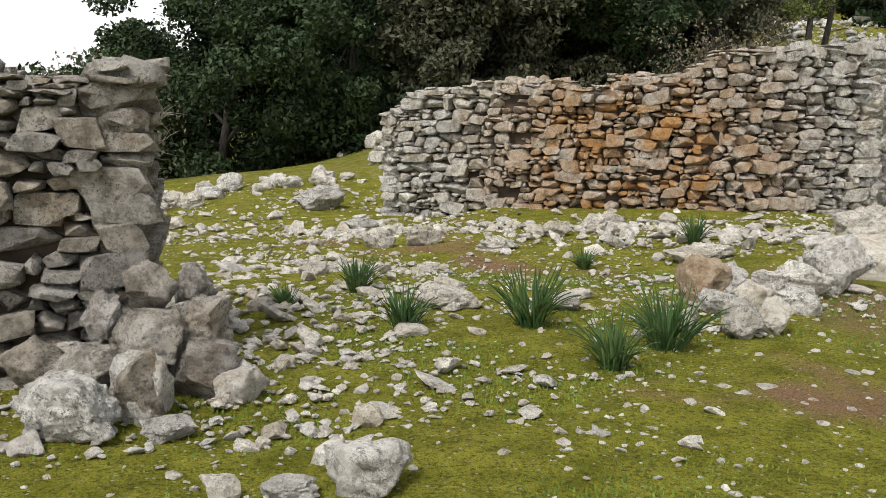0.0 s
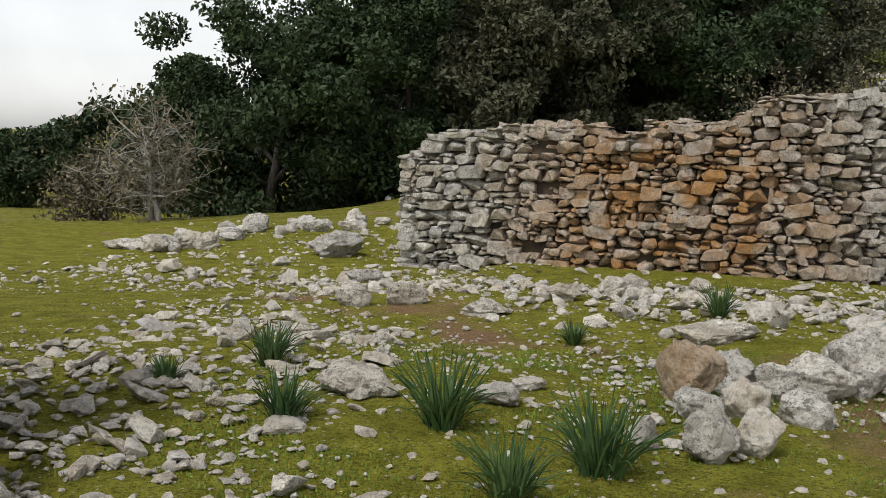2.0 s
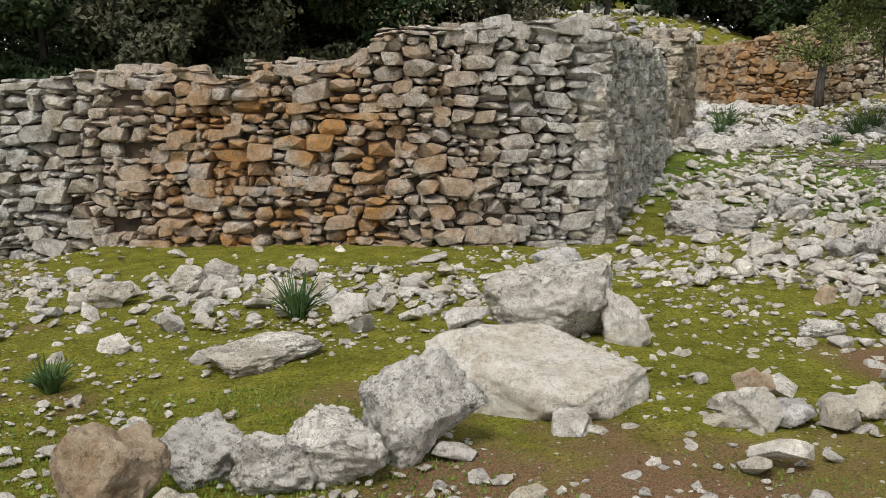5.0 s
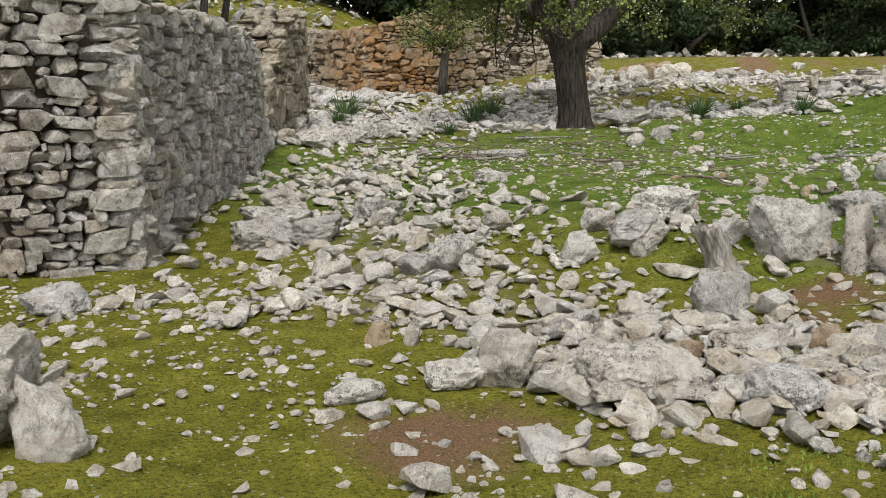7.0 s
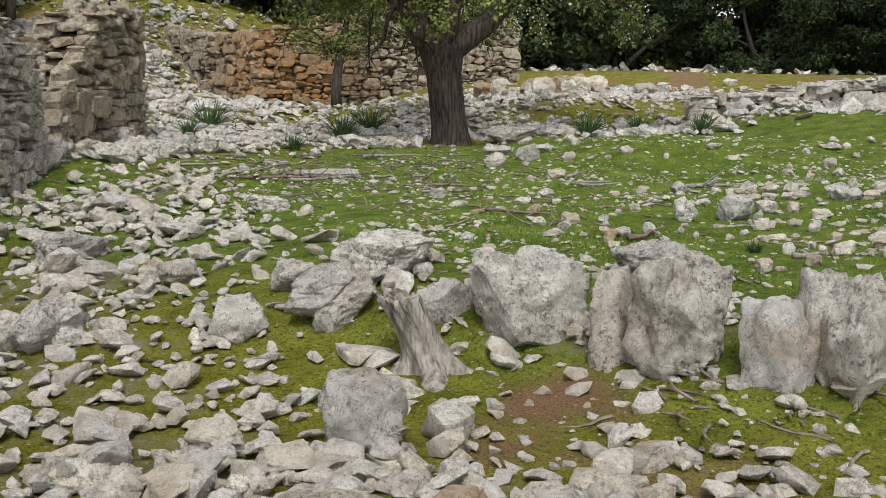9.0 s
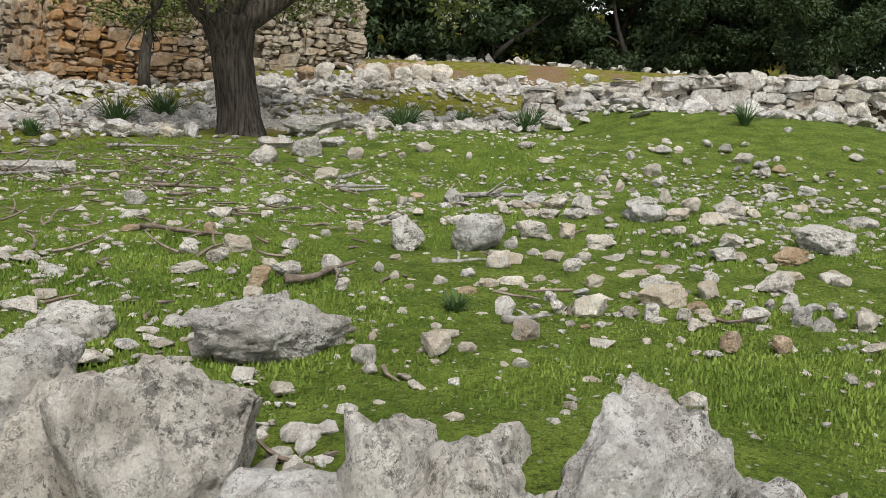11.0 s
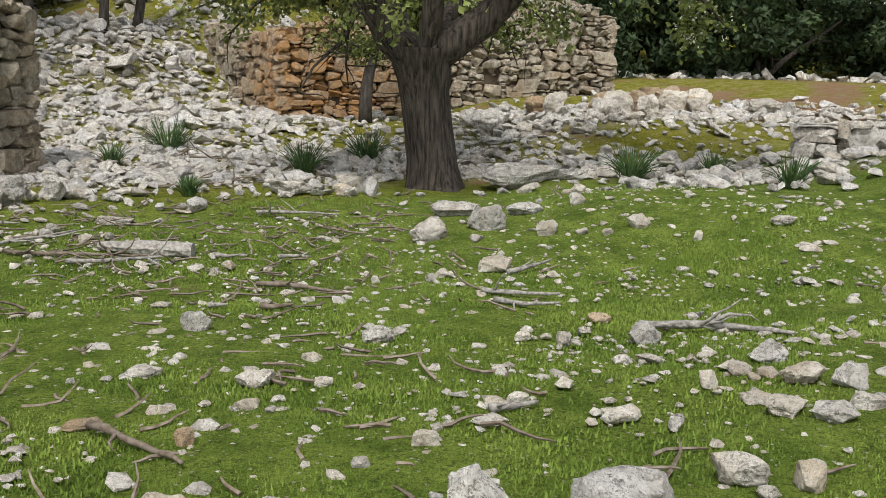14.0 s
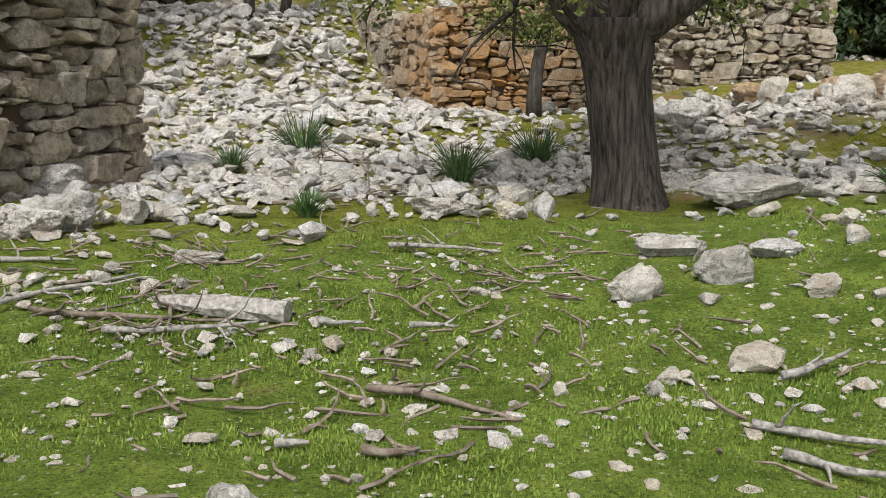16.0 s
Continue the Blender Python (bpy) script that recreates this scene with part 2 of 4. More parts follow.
def axis_steps(a, b, step, far):
    inner = list(np.arange(a, b + step / 2, step))
    out, d = [], step
    x = b
    while x < far:
        d *= 1.18
        x += d
        out.append(x)
    low, d, x = [], step, a
    while x > -far:
        d *= 1.18
        x -= d
        low.append(x)
    return np.array(low[::-1] + inner + out)


def build_ground():
    xs, ys = axis_steps(-4, 24, 0.13, 900), axis_steps(0, 28, 0.13, 900)
    gx, gy = np.meshgrid(xs, ys)
    z = gz(gx, gy)
    for k in range(3):
        f, amp = (0.9, 2.3, 5.1)[k], (0.014, 0.012, 0.008)[k]
        z = z + amp * np.sin(gx * f + 1.3 * np.sin(gy * f * 0.7 + k)) * np.cos(gy * f * 1.1 + 0.8 * np.sin(gx * f * 0.6))
    nx, ny = len(xs), len(ys)
    idx = np.arange(nx * ny).reshape(ny, nx)
    faces = np.stack([idx[:-1, :-1], idx[:-1, 1:], idx[1:, 1:], idx[1:, :-1]], -1).reshape(-1, 4)
    me = bpy.data.meshes.new("ground")
    me.from_pydata(np.stack([gx, gy, z], -1).reshape(-1, 3).tolist(), [], faces.tolist())
    cover = np.zeros((nx * ny, 4), np.float32)
    rocky = 0.4 * heap_cover(gx, gy) * (1 - 0.9 * np.exp(-((gx - 6.7) / 1.2) ** 2 - ((gy - 10.9) / 1.3) ** 2))
    rocky = np.maximum(rocky, np.clip((gy - 21) / 4, 0, 0.3))
    lush = np.clip((gx + 0.45 * (gy - 10) - 10.2) / 2, 0, 1) * np.clip((23 - gy) / 3, 0, 1)
    soil = np.zeros_like(gx)
    for cx, cy, s, a in ((3.1, 5.6, 0.7, 0.12), (0.8, 11.6, 1.0, 0.16), (1.4, 5.6, 0.35, 0.2), (10.6, 10.5, 0.6, 0.14), (11.0, 10.5, 0.35, 0.1), (11.4, 9.6, 0.35, 0.12), (3.3, 9.2, 0.6, 0.2), (4.6, 7.4, 0.7, 0.15), (4.3, 7.6, 0.7, 0.2),
                         (6.9, 9.8, 0.4, 0.22), (15.1, 13.1, 0.4, 0.14), (15.1, 11.4, 0.3, 0.14), (33, 31, 8, 0.14), (27, 24, 3, 0.1)):
        soil += a * np.exp(-((gx - cx) ** 2 + (gy - cy) ** 2) / (2 * s * s))
    cover[:, 0], cover[:, 1], cover[:, 2], cover[:, 3] = rocky.ravel(), lush.ravel(), (soil - 0.06 * lush).ravel(), 1
    att = me.color_attributes.new("cover", "FLOAT_COLOR", "POINT")
    att.data.foreach_set("color", cover.ravel())
    me.polygons.foreach_set("use_smooth", np.ones(len(faces), bool))
    me.materials.append(GROUND)
    return tagged(new("ground", me), "uneven mossy green turf with bare reddish soil", "ground", kind="structure")


build_ground()


# ---- helpers for things ----
def thing(name, bm, mat, label, category, group="", smooth=False):
    me = bpy.data.meshes.new(name)
    bm.to_mesh(me)
    bm.free()
    me.materials.append(mat)
    if smooth:
        me.polygons.foreach_set("use_smooth", np.ones(len(me.polygons), bool))
    return tagged(new(name, me), label, category, group)


def part(name, bm, mat, parent, label="", smooth=False):
    me = bpy.data.meshes.new(name)
    bm.to_mesh(me)
    bm.free()
    me.materials.append(mat)
    if smooth:
        me.polygons.foreach_set("use_smooth", np.ones(len(me.polygons), bool))
    ob = new(name, me)
    ob.parent = parent
    return tagged(ob, label)


def arrays_mesh(name, verts, faces, mats, index=None, smooth=False):
    me = bpy.data.meshes.new(name)
    me.from_pydata(np.asarray(verts).tolist(), [], np.asarray(faces).tolist())
    for m in mats:
        me.materials.append(m)
    if index is not None:
        me.polygons.foreach_set("material_index", np.asarray(index, np.int32))
    if smooth:
        me.polygons.foreach_set("use_smooth", np.ones(len(me.polygons), bool))
    return me


def hull_stone(rng, squareness=3.5, n=20):
    """An angular stone about 1 x 1 x 1 m: the hull of points on a rounded box."""
    bm = bmesh.new()
    for _ in range(n):
        v = Vector((rng.gauss(0, 1), rng.gauss(0, 1), rng.gauss(0, 1)))
        k = (abs(v.x) ** squareness + abs(v.y) ** squareness + abs(v.z) ** squareness) ** (-1 / squareness)
        bm.verts.new(v * k * 0.5 * rng.uniform(0.86, 1.05))
    res = bmesh.ops.convex_hull(bm, input=bm.verts)
    bmesh.ops.delete(bm, geom=[g for g in res["geom_interior"] if isinstance(g, bmesh.types.BMVert)], context="VERTS")
    return bm


def block_stone(rng):
    """A rough split block about 1 x 1 x 1 m with chipped corners and nearly flat faces."""
    bm = bmesh.new()
    skew = [rng.uniform(-0.3, 0.3) for _ in range(4)]
    for k in range(8):
        sx, sy, sz = (1, -1)[k & 1], (1, -1)[k >> 1 & 1], (1, -1)[k >> 2 & 1]
        for axis in range(3):
            p = [0.5 - rng.uniform(0, 0.05) for _ in range(3)]
            p[axis] -= rng.choice((0.12, 0.2, 0.3, 0.42)) * rng.uniform(0.6, 1.1)
            x, y, z = p[0] * sx, p[1] * sy, p[2] * sz
            bm.verts.new((x + skew[0] * z, y, z * (1 + skew[1] * x) + skew[2] * x * 0.5))
    res = bmesh.ops.convex_hull(bm, input=bm.verts)
    bmesh.ops.delete(bm, geom=[g for g in res["geom_interior"] if isinstance(g, bmesh.types.BMVert)], context="VERTS")
    return bm


rng = random.Random(5)
STONE_FORMS = []
for _ in range(26):
    bm = block_stone(rng) if rng.random() < 0.45 else hull_stone(rng, rng.choice((3, 4, 5)), rng.choice((18, 22, 28)))
    bm.verts.ensure_lookup_table()
    bm.verts.index_update()
    STONE_FORMS.append((np.array([v.co[:] for v in bm.verts]), [[v.index for v in f.verts] for f in bm.faces]))
    bm.free()


RUBBLE_FORMS = []
for _ in range(26):
    bm = hull_stone(rng, rng.choice((2.2, 3, 4)), rng.choice((12, 15, 18)))
    bm.verts.ensure_lookup_table()
    bm.verts.index_update()
    RUBBLE_FORMS.append((np.array([v.co[:] for v in bm.verts]), [[v.index for v in f.verts] for f in bm.faces]))
    bm.free()


def form_mesh(k, mat, forms=STONE_FORMS):
    v, f = forms[k]
    me = bpy.data.meshes.new("stone")
    me.from_pydata(v.tolist(), [], f)
    me.materials.append(mat)
    return me


def turn3(rx, ry, rz):
    return np.array(Euler((rx, ry, rz)).to_matrix())


def joined_stones(name, rows, mat, forms=STONE_FORMS):
    """rows: (centre, size of three, turn matrix, form)."""
    vs, fs, base = [], [], 0
    for c, s, m, k in rows:
        v, f = forms[k]
        vs.append((v * s) @ m.T + c)
        fs.extend([[i + base for i in p] for p in f])
        base += len(v)
    me = bpy.data.meshes.new(name)
    me.from_pydata(np.concatenate(vs).tolist(), [], fs)
    me.materials.append(mat)
    return new(name, me)


def boulder_bm(seed, w, d, h, rough=1.0, cuts=17):
    """A broken, pitted rock that fills w x d x h metres about its middle."""
    r = random.Random(seed)
    bm = bmesh.new()
    fine = 5 if w > 0.4 else 4 if w > 0.2 else 3
    bmesh.ops.create_icosphere(bm, subdivisions=fine, radius=1)
    planes = []
    for _ in range(cuts):
        n = Vector((r.gauss(0, 1), r.gauss(0, 1), r.gauss(0, 0.9))).normalized()
        planes.append((n, r.uniform(0.62, 1.02)))
    off = Vector((r.uniform(-50, 50), r.uniform(-50, 50), r.uniform(-50, 50)))
    for v in bm.verts:
        p = v.co * sum(abs(a) ** 3.6 for a in v.co) ** (-1 / 3.6)
        for n, k in planes:
            over = p.dot(n) - k
            if over > 0:
                p -= n * over
        q = p + off
        crag = 0.16 * noise.noise(q * 1.5) + 0.1 * noise.noise(q * 3.3) - 0.34 * max(0, 0.16 - abs(noise.noise(q * 2.3))) - 0.2 * max(0, 0.14 - abs(noise.noise(q * 5.1)))
        if fine > 3:
            crag += 0.07 * noise.noise(q * 8) - 0.16 * max(0, noise.noise(q * 11) - 0.25) + 0.035 * noise.noise(q * 21)
        v.co = p * (1 + rough * crag)
    lo = [min(v.co[k] for v in bm.verts) for k in range(3)]
    hi = [max(v.co[k] for v in bm.verts) for k in range(3)]
    for v in bm.verts:
        v.co = Vector([((v.co[k] - lo[k]) / (hi[k] - lo[k]) - 0.5) * (w, d, h)[k] for k in range(3)])
    return bm


BOULDER_COUNT = [0]


def boulder(x, y, w, h, mat=None, label="", lean=0.0, name="boulder", sink=0.12, rise=0.0, deep=1.15, rough=1.0):
    BOULDER_COUNT[0] += 1
    k = BOULDER_COUNT[0]
    r = random.Random(k * 7)
    d = max(0.75 * w, min(w, h)) * r.uniform(0.8, 1.0)
    if mat is None:
        mat = LIME if w > 0.3 or r.random() < 0.4 else PALE if r.random() < 0.8 else TAN
    if not label:
        size = "large" if w > 0.45 else "mid-sized" if w > 0.22 else "small"
        form = "flat" if h < 0.4 * w else "upright" if h > 1.05 * w else "angular"
        label = f"{size} {form} {'pale' if mat is PALE else 'tan' if mat is TAN else 'grey-white'} limestone rock lying on turf"
    hh = h * deep
    ob = thing(name, boulder_bm(k, w, d, hh, rough), mat, label, "rock", "loose limestone rocks", True)
    if w < 0.28:
        for p in ob.data.polygons:
            p.use_smooth = False
    ob.matrix_world = pose(x, y, gh(x, y) + rise + h * 0.5 - h * sink, 0, lean, r.uniform(-25, 25))
    return ob


def row_boulder(x, y, w, h, lean=0.0):
    return boulder(x, y, w * 1.04, h, LIME, "big weathered limestone boulder set in a terrace row", lean, sink=0.2, deep=1.4)


def stone(x, y, w, h):
    return boulder(x, y, w, h, None, "", 0, "stone", 0.1)


# ---- dry-stone walls ----
def polyline(points):
    pts = [Vector(p) for p in points]
    lengths = [0]
    for a, b in zip(pts, pts[1:]):
        lengths.append(lengths[-1] + (b - a).length)

    def at(s):
        for i in range(len(pts) - 1):
            if s <= lengths[i + 1] or i == len(pts) - 2:
                d = (pts[i + 1] - pts[i]).normalized()
                return pts[i] + d * (s - lengths[i]), d
    return at, lengths[-1]


def dry_stone_wall(name, label, points, profile, thick, mat, seed, faces=(0, 1), course=0.13, long=0.3, single=300, near=None):
    """points: the foot of the front face, the wall stands to the left of the line; profile: (share of the length, height of the top)."""
    r = random.Random(seed)
    at, length = polyline(points)
    sx, sz = [p[0] * length for p in profile], [p[1] for p in profile]

    def top(s):
        return float(np.interp(s, sx, sz))

    # the earth and rubble heart of the wall
    n = max(6, int(length / 0.25))
    verts, quads = [], []
    for i in range(n + 1):
        s = length * i / n
        p, d = at(min(max(s, 0.14), length - 0.14))
        side = Vector((-d.y, d.x))
        t = top(s) - 0.16
        for o, z in ((0.13, -0.3), (0.16, 1), (thick - 0.16, 1), (thick - 0.13, -0.3)):
            q = p + side * o
            verts.append((q.x, q.y, t if z == 1 else gh(q.x, q.y) + z))
    for i in range(n):
        for j in range(4):
            a, b = i * 4 + j, i * 4 + (j + 1) % 4
            quads.append((a, b, b + 4, a + 4))
    quads += [(3, 2, 1, 0), (n * 4, n * 4 + 1, n * 4 + 2, n * 4 + 3)]
    wall = tagged(new(name, arrays_mesh(name, verts, quads, [EARTH])), label, "stone wall", kind="structure")
    rows = []

    def lay(s, o, z, l, dep, h, d, tilt=0.0, spin=0.0):
        p, _ = at(s)
        side = Vector((-d.y, d.x))
        q = p + side * o
        m = np.array((Matrix.Rotation(math.atan2(d.y, d.x) + spin, 3, "Z") @ Matrix.Rotation(tilt, 3, "Y") @ Matrix.Rotation(r.gauss(0, 0.05), 3, "X")))
        rows.append((np.array((q.x, q.y, z)), np.array((l, dep, h)), m, r.randrange(len(STONE_FORMS))))

    # uncoursed rubble: each stone is set at the lowest spot of the growing face
    grid = 0.02
    cells = int(length / grid)
    tops = np.array([top((i + 0.5) * grid) for i in range(cells)])
    foot = np.array([gh(*at((i + 0.5) * grid)[0]) - 0.12 for i in range(cells)])
    for face in faces:
        rim = foot.copy()
        while True:
            i = int(np.argmin(np.where(rim < tops - 0.05, rim - foot, 99)))
            if rim[i] >= tops[i] - 0.05:
                break
            a = b = i
            while a > 0 and abs(rim[a - 1] - rim[i]) < 0.028:
                a -= 1
            while b < cells - 1 and abs(rim[b + 1] - rim[i]) < 0.028:
                b += 1
            room = b - a + 1
            l = max(3, int(long * r.choice((0.35, 0.5, 0.6, 0.75, 0.9, 1.0, 1.2, 1.6)) / grid))
            if room < l * 1.4:
                l = min(room, int(long * 1.8 / grid))
            if a > 0 and r.random() < 0.5:
                a = b - l + 1
            base = float(rim[a:a + l].max())
            wide = l * grid
            h = min(max(wide * r.uniform(0.28, 0.8), course * 0.4), course * 1.9)
            left, right = rim[max(a - 1, 0)] - base, rim[min(a + l, cells - 1)] - base
            for side in (left, right):
                if 0.03 < side < course * 2.2 and (abs(side - h) < 0.045 or wide < 0.1):
                    h = side
            h = max(0.03, min(h, float(tops[a:a + l].max()) - 0.02 - base))
            rim[a:a + l] = base + h
            mid = (a + l / 2) * grid
            if r.random() > 0.02:
                o = (0.11 if face == 0 else thick - 0.11) + r.gauss(0, 0.028)
                lay(mid, o, base + h / 2, wide * 1.05, r.uniform(0.24, 0.36), h * 1.08, at(mid)[1], r.gauss(0, 0.07), r.gauss(0, 0.1))
    # rough capping stones and the two ends
    s = 0.0
    while s < length:
        l = r.uniform(0.12, 0.34)
        mid = min(s + l / 2, length)
        _, d = at(mid)
        for o in (0.14, thick / 2, thick - 0.14):
            hh = r.uniform(0.1, 0.24)
            lay(mid, o + r.gauss(0, 0.03), top(mid) - 0.1 + hh * 0.3 * r.random(), l * 1.05, 0.3, hh, d, r.gauss(0, 0.12), r.gauss(0, 0.2))
        s += l * 0.95
    for end in (0.1, length - 0.1):
        z = gh(*at(end)[0]) - 0.1
        _, d = at(end)
        while z < top(end) - 0.08:
            h = course * r.uniform(0.8, 1.6)
            o = 0.0
            while o < thick - 0.05:
                l = min(course * r.uniform(1.4, 3), thick - o)
                lay(end + r.gauss(0, 0.025), o + l / 2, z + h / 2, r.uniform(0.26, 0.4), l * 1.12, h * 1.2, d, r.gauss(0, 0.04), 0)
                o += l
            z += h
    filler = []
    for face in faces:
        for _ in range(int(length * 75)):
            s = r.uniform(0.1, length - 0.1)
            p, d = at(s)
            g = gh(p.x, p.y)
            z = r.uniform(g - 0.05, top(s) - 0.12)
            q = p + Vector((-d.y, d.x)) * ((0.23 if face == 0 else thick - 0.23) + r.gauss(0, 0.015))
            m = np.array((Matrix.Rotation(math.atan2(d.y, d.x) + r.gauss(0, 0.2), 3, "Z") @ Matrix.Rotation(r.gauss(0, 0.3), 3, "Y")))
            filler.append((np.array((q.x, q.y, z)), np.array((course * r.uniform(0.8, 2.0), 0.2, course * r.uniform(0.45, 1.0))), m, r.randrange(len(STONE_FORMS))))
    near = near or points[len(points) // 2]
    rows.sort(key=lambda q: (q[0][0] - near[0]) ** 2 + (q[0][1] - near[1]) ** 2)
    meshes = [form_mesh(k, mat) for k in range(len(STONE_FORMS))]
    for c, size, m, k in rows[:single]:
        ob = new("wall_stone", meshes[k])
        ob.parent = wall
        ob.matrix_basis = Matrix.LocRotScale(Vector(c), Matrix(m.tolist()).to_quaternion(), Vector(size))
    if rows[single:] or filler:
        rest = joined_stones("wall_stones", rows[single:] + filler, mat)
        rest.parent = wall
        tagged(rest, kind="stuff")
    return wall


# ---- plants ----
def tube(bm, pts, radii, sides=8, wobble=0.0, r=None):
    rings = []
    for i, (p, rad) in enumerate(zip(pts, radii)):
        p = Vector(p)
        a, b = Vector(pts[max(i - 1, 0)]), Vector(pts[min(i + 1, len(pts) - 1)])
        ahead = (b - a).normalized()
        side = ahead.cross(Vector((0.31, 0.17, 0.93)) if abs(ahead.z) < 0.9 else Vector((1, 0, 0))).normalized()
        up = ahead.cross(side)
        ring = []
        for k in range(sides):
            t = 2 * math.pi * k / sides
            q = rad * (1 + (r.uniform(-wobble, wobble) if r else 0))
            ring.append(bm.verts.new(p + side * math.cos(t) * q + up * math.sin(t) * q))
        rings.append(ring)
    for a, b in zip(rings, rings[1:]):
        for k in range(sides):
            bm.faces.new((a[k], a[(k + 1) % sides], b[(k + 1) % sides], b[k]))
    for ring in (rings[0][::-1], rings[-1]):
        bm.faces.new(ring)


def bent(start, ahead, length, n, r, wander=0.25, droop=0.0):
    pts, p, d = [Vector(start)], Vector(start), Vector(ahead).normalized()
    for _ in range(n):
        d = (d + Vector((r.gauss(0, wander), r.gauss(0, wander), r.gauss(0, wander) - droop))).normalized()
        p = p + d * length / n
        pts.append(p.copy())
    return pts


def leaf_cloud(centres, radii, count, size, r, flat=0.7, long=1.8):
    """Leaves, each a bent pair of triangles, in clumps."""
    g = np.random.default_rng(r.randrange(10 ** 6))
    centres, radii = np.asarray(centres, float), np.asarray(radii, float)
    pick = g.integers(0, len(centres), count)
    v = g.normal(size=(count, 3))
    v /= np.linalg.norm(v, axis=1)[:, None]
    v *= (g.random(count) ** 0.45)[:, None]
    c = centres[pick] + v * radii[pick][:, None] * np.array((1, 1, flat))
    a = g.normal(size=(count, 3))
    a /= np.linalg.norm(a, axis=1)[:, None]
    b = np.cross(a, g.normal(size=(count, 3)))
    b /= np.linalg.norm(b, axis=1)[:, None] + 1e-9
    s = size * g.uniform(0.6, 1.4, count)[:, None]
    up = np.cross(a, b) * s * 0.18
    verts = np.stack([c - a * s * long / 2, c + b * s / 2 + up, c + a * s * long / 2, c - b * s / 2 + up], 1).reshape(-1, 3)
    i = np.arange(count)[:, None] * 4
    return verts, np.concatenate([i + np.array([[0, 1, 2]]), i + np.array([[0, 2, 3]])], 0)


def wood_tree(name, label, x, y, height, spread, leafmat, seed, leaves=9000, size=0.16, low=0.25, bare=False, bark=None, trunk=0.18):
    r = random.Random(seed)
    root = new(name)
    root.location = (x, y, gh(x, y) - 0.1)
    tagged(root, label, "tree", "trees of the wood")
    bm = bmesh.new()
    tips = []
    stems = r.choice((1, 2, 3)) if not bare else 3
    for _ in range(stems):
        pts = bent((r.gauss(0, 0.12), r.gauss(0, 0.12), 0), (r.gauss(0, 0.3), r.gauss(0, 0.3), 1), height * 0.6, 6, r, 0.12)
        tube(bm, pts, [trunk * (1 - 0.11 * i) / stems ** 0.5 for i in range(7)], 7, 0.1, r)
        for k in range(7 if not bare else 12):
            p = pts[r.randrange(1, 7)]
            a = r.uniform(0, 6.28)
            q = bent(p, (math.cos(a), math.sin(a), r.uniform(0.1, 0.9)), spread * r.uniform(0.5, 0.95), 5, r, 0.25)
            tube(bm, q, [trunk * 0.4 * (1 - 0.16 * i) / stems ** 0.5 for i in range(6)], 5)
            tips.extend(q[2:])
            if bare:
                for _ in range(9):
                    b = r.choice(q[1:])
                    t = bent(b, (r.gauss(0, 1), r.gauss(0, 1), r.gauss(0.4, 0.7)), r.uniform(0.4, 1.0), 4, r, 0.3)
                    tube(bm, t, [0.013, 0.011, 0.009, 0.006, 0.003], 3)
                    tips.append(t[-1])
    part("trunk", bm, bark or DARKBARK, root, "dark branching trunk", True)
    centres, radii = [], []
    for t in tips:
        centres.append(t)
        radii.append(r.uniform(0.3, 0.6) * (0.8 if bare else 1))
    if not bare:
        for _ in range(46):
            a, u = r.uniform(0, 6.28), r.uniform(low, 1)
            w = spread * math.sqrt(max(0.05, 1 - ((u - 0.5) / 0.56) ** 2)) * r.uniform(0.5, 1.0)
            centres.append((math.cos(a) * w, math.sin(a) * w, u * height))
            radii.append(r.uniform(0.5, 1.0) * spread * 0.33)
    v, f = leaf_cloud(centres, radii, leaves, size, r)
    crown = new("crown", arrays_mesh("crown", v, f, [leafmat]))
    crown.parent = root
    return root


def strap_leaf(out):
    """A folded, arching leaf one metre long that leans along +x."""
    bm = bmesh.new()
    p, last = Vector((0, 0, 0)), None
    d = Vector((0.15 + out * 0.75, 0, 1)).normalized()
    for k in range(7):
        s = Vector((0, 0.036, 0)) * (0.75 + 0.25 * min(1, k / 2)) * (1 - (k / 6) ** 2.4 * 0.97)
        fold = Vector((-0.012, 0, 0.012))
        now = (bm.verts.new(p - s + fold), bm.verts.new(p), bm.verts.new(p + s + fold))
        if last:
            bm.faces.new((last[0], last[1], now[1], now[0]))
            bm.faces.new((last[1], last[2], now[2], now[1]))
        last = now
        p = p + d / 6
        d = (d + Vector((0.08 * out, 0, -0.05 - 0.3 * out * (k / 5)))).normalized()
    me = bpy.data.meshes.new("leaf")
    bm.to_mesh(me)
    bm.free()
    me.materials.append(BLADE)
    return me


STRAP_LEAVES = [strap_leaf(k / 7) for k in range(8)]


def asphodel(x, y, w, h, seed):
    r = random.Random(seed)
    root = new("asphodel_tuft")
    root.location = (x, y, gh(x, y) - 0.01)
    tagged(root, "dark green strap-leaved tuft growing in the turf", "plant", "strap-leaved tufts")
    for _ in range(int(60 + 90 * min(w, 0.7))):
        k = min(7, int(abs(r.gauss(0.35, 0.35)) * 8))
        a = r.uniform(0, 6.28)
        l = max(h, 0.6 * w) * r.uniform(0.6, 1.15)
        ob = new("leaf", STRAP_LEAVES[k])
        ob.parent = root
        q = r.uniform(0, 0.17) * w
        ob.matrix_basis = Matrix.LocRotScale(Vector((math.cos(a) * q, math.sin(a) * q, 0)), Euler((0, 0, a + r.gauss(0, 0.4))), Vector((l, 0.2 + 0.16 * r.random(), l)))
    return root


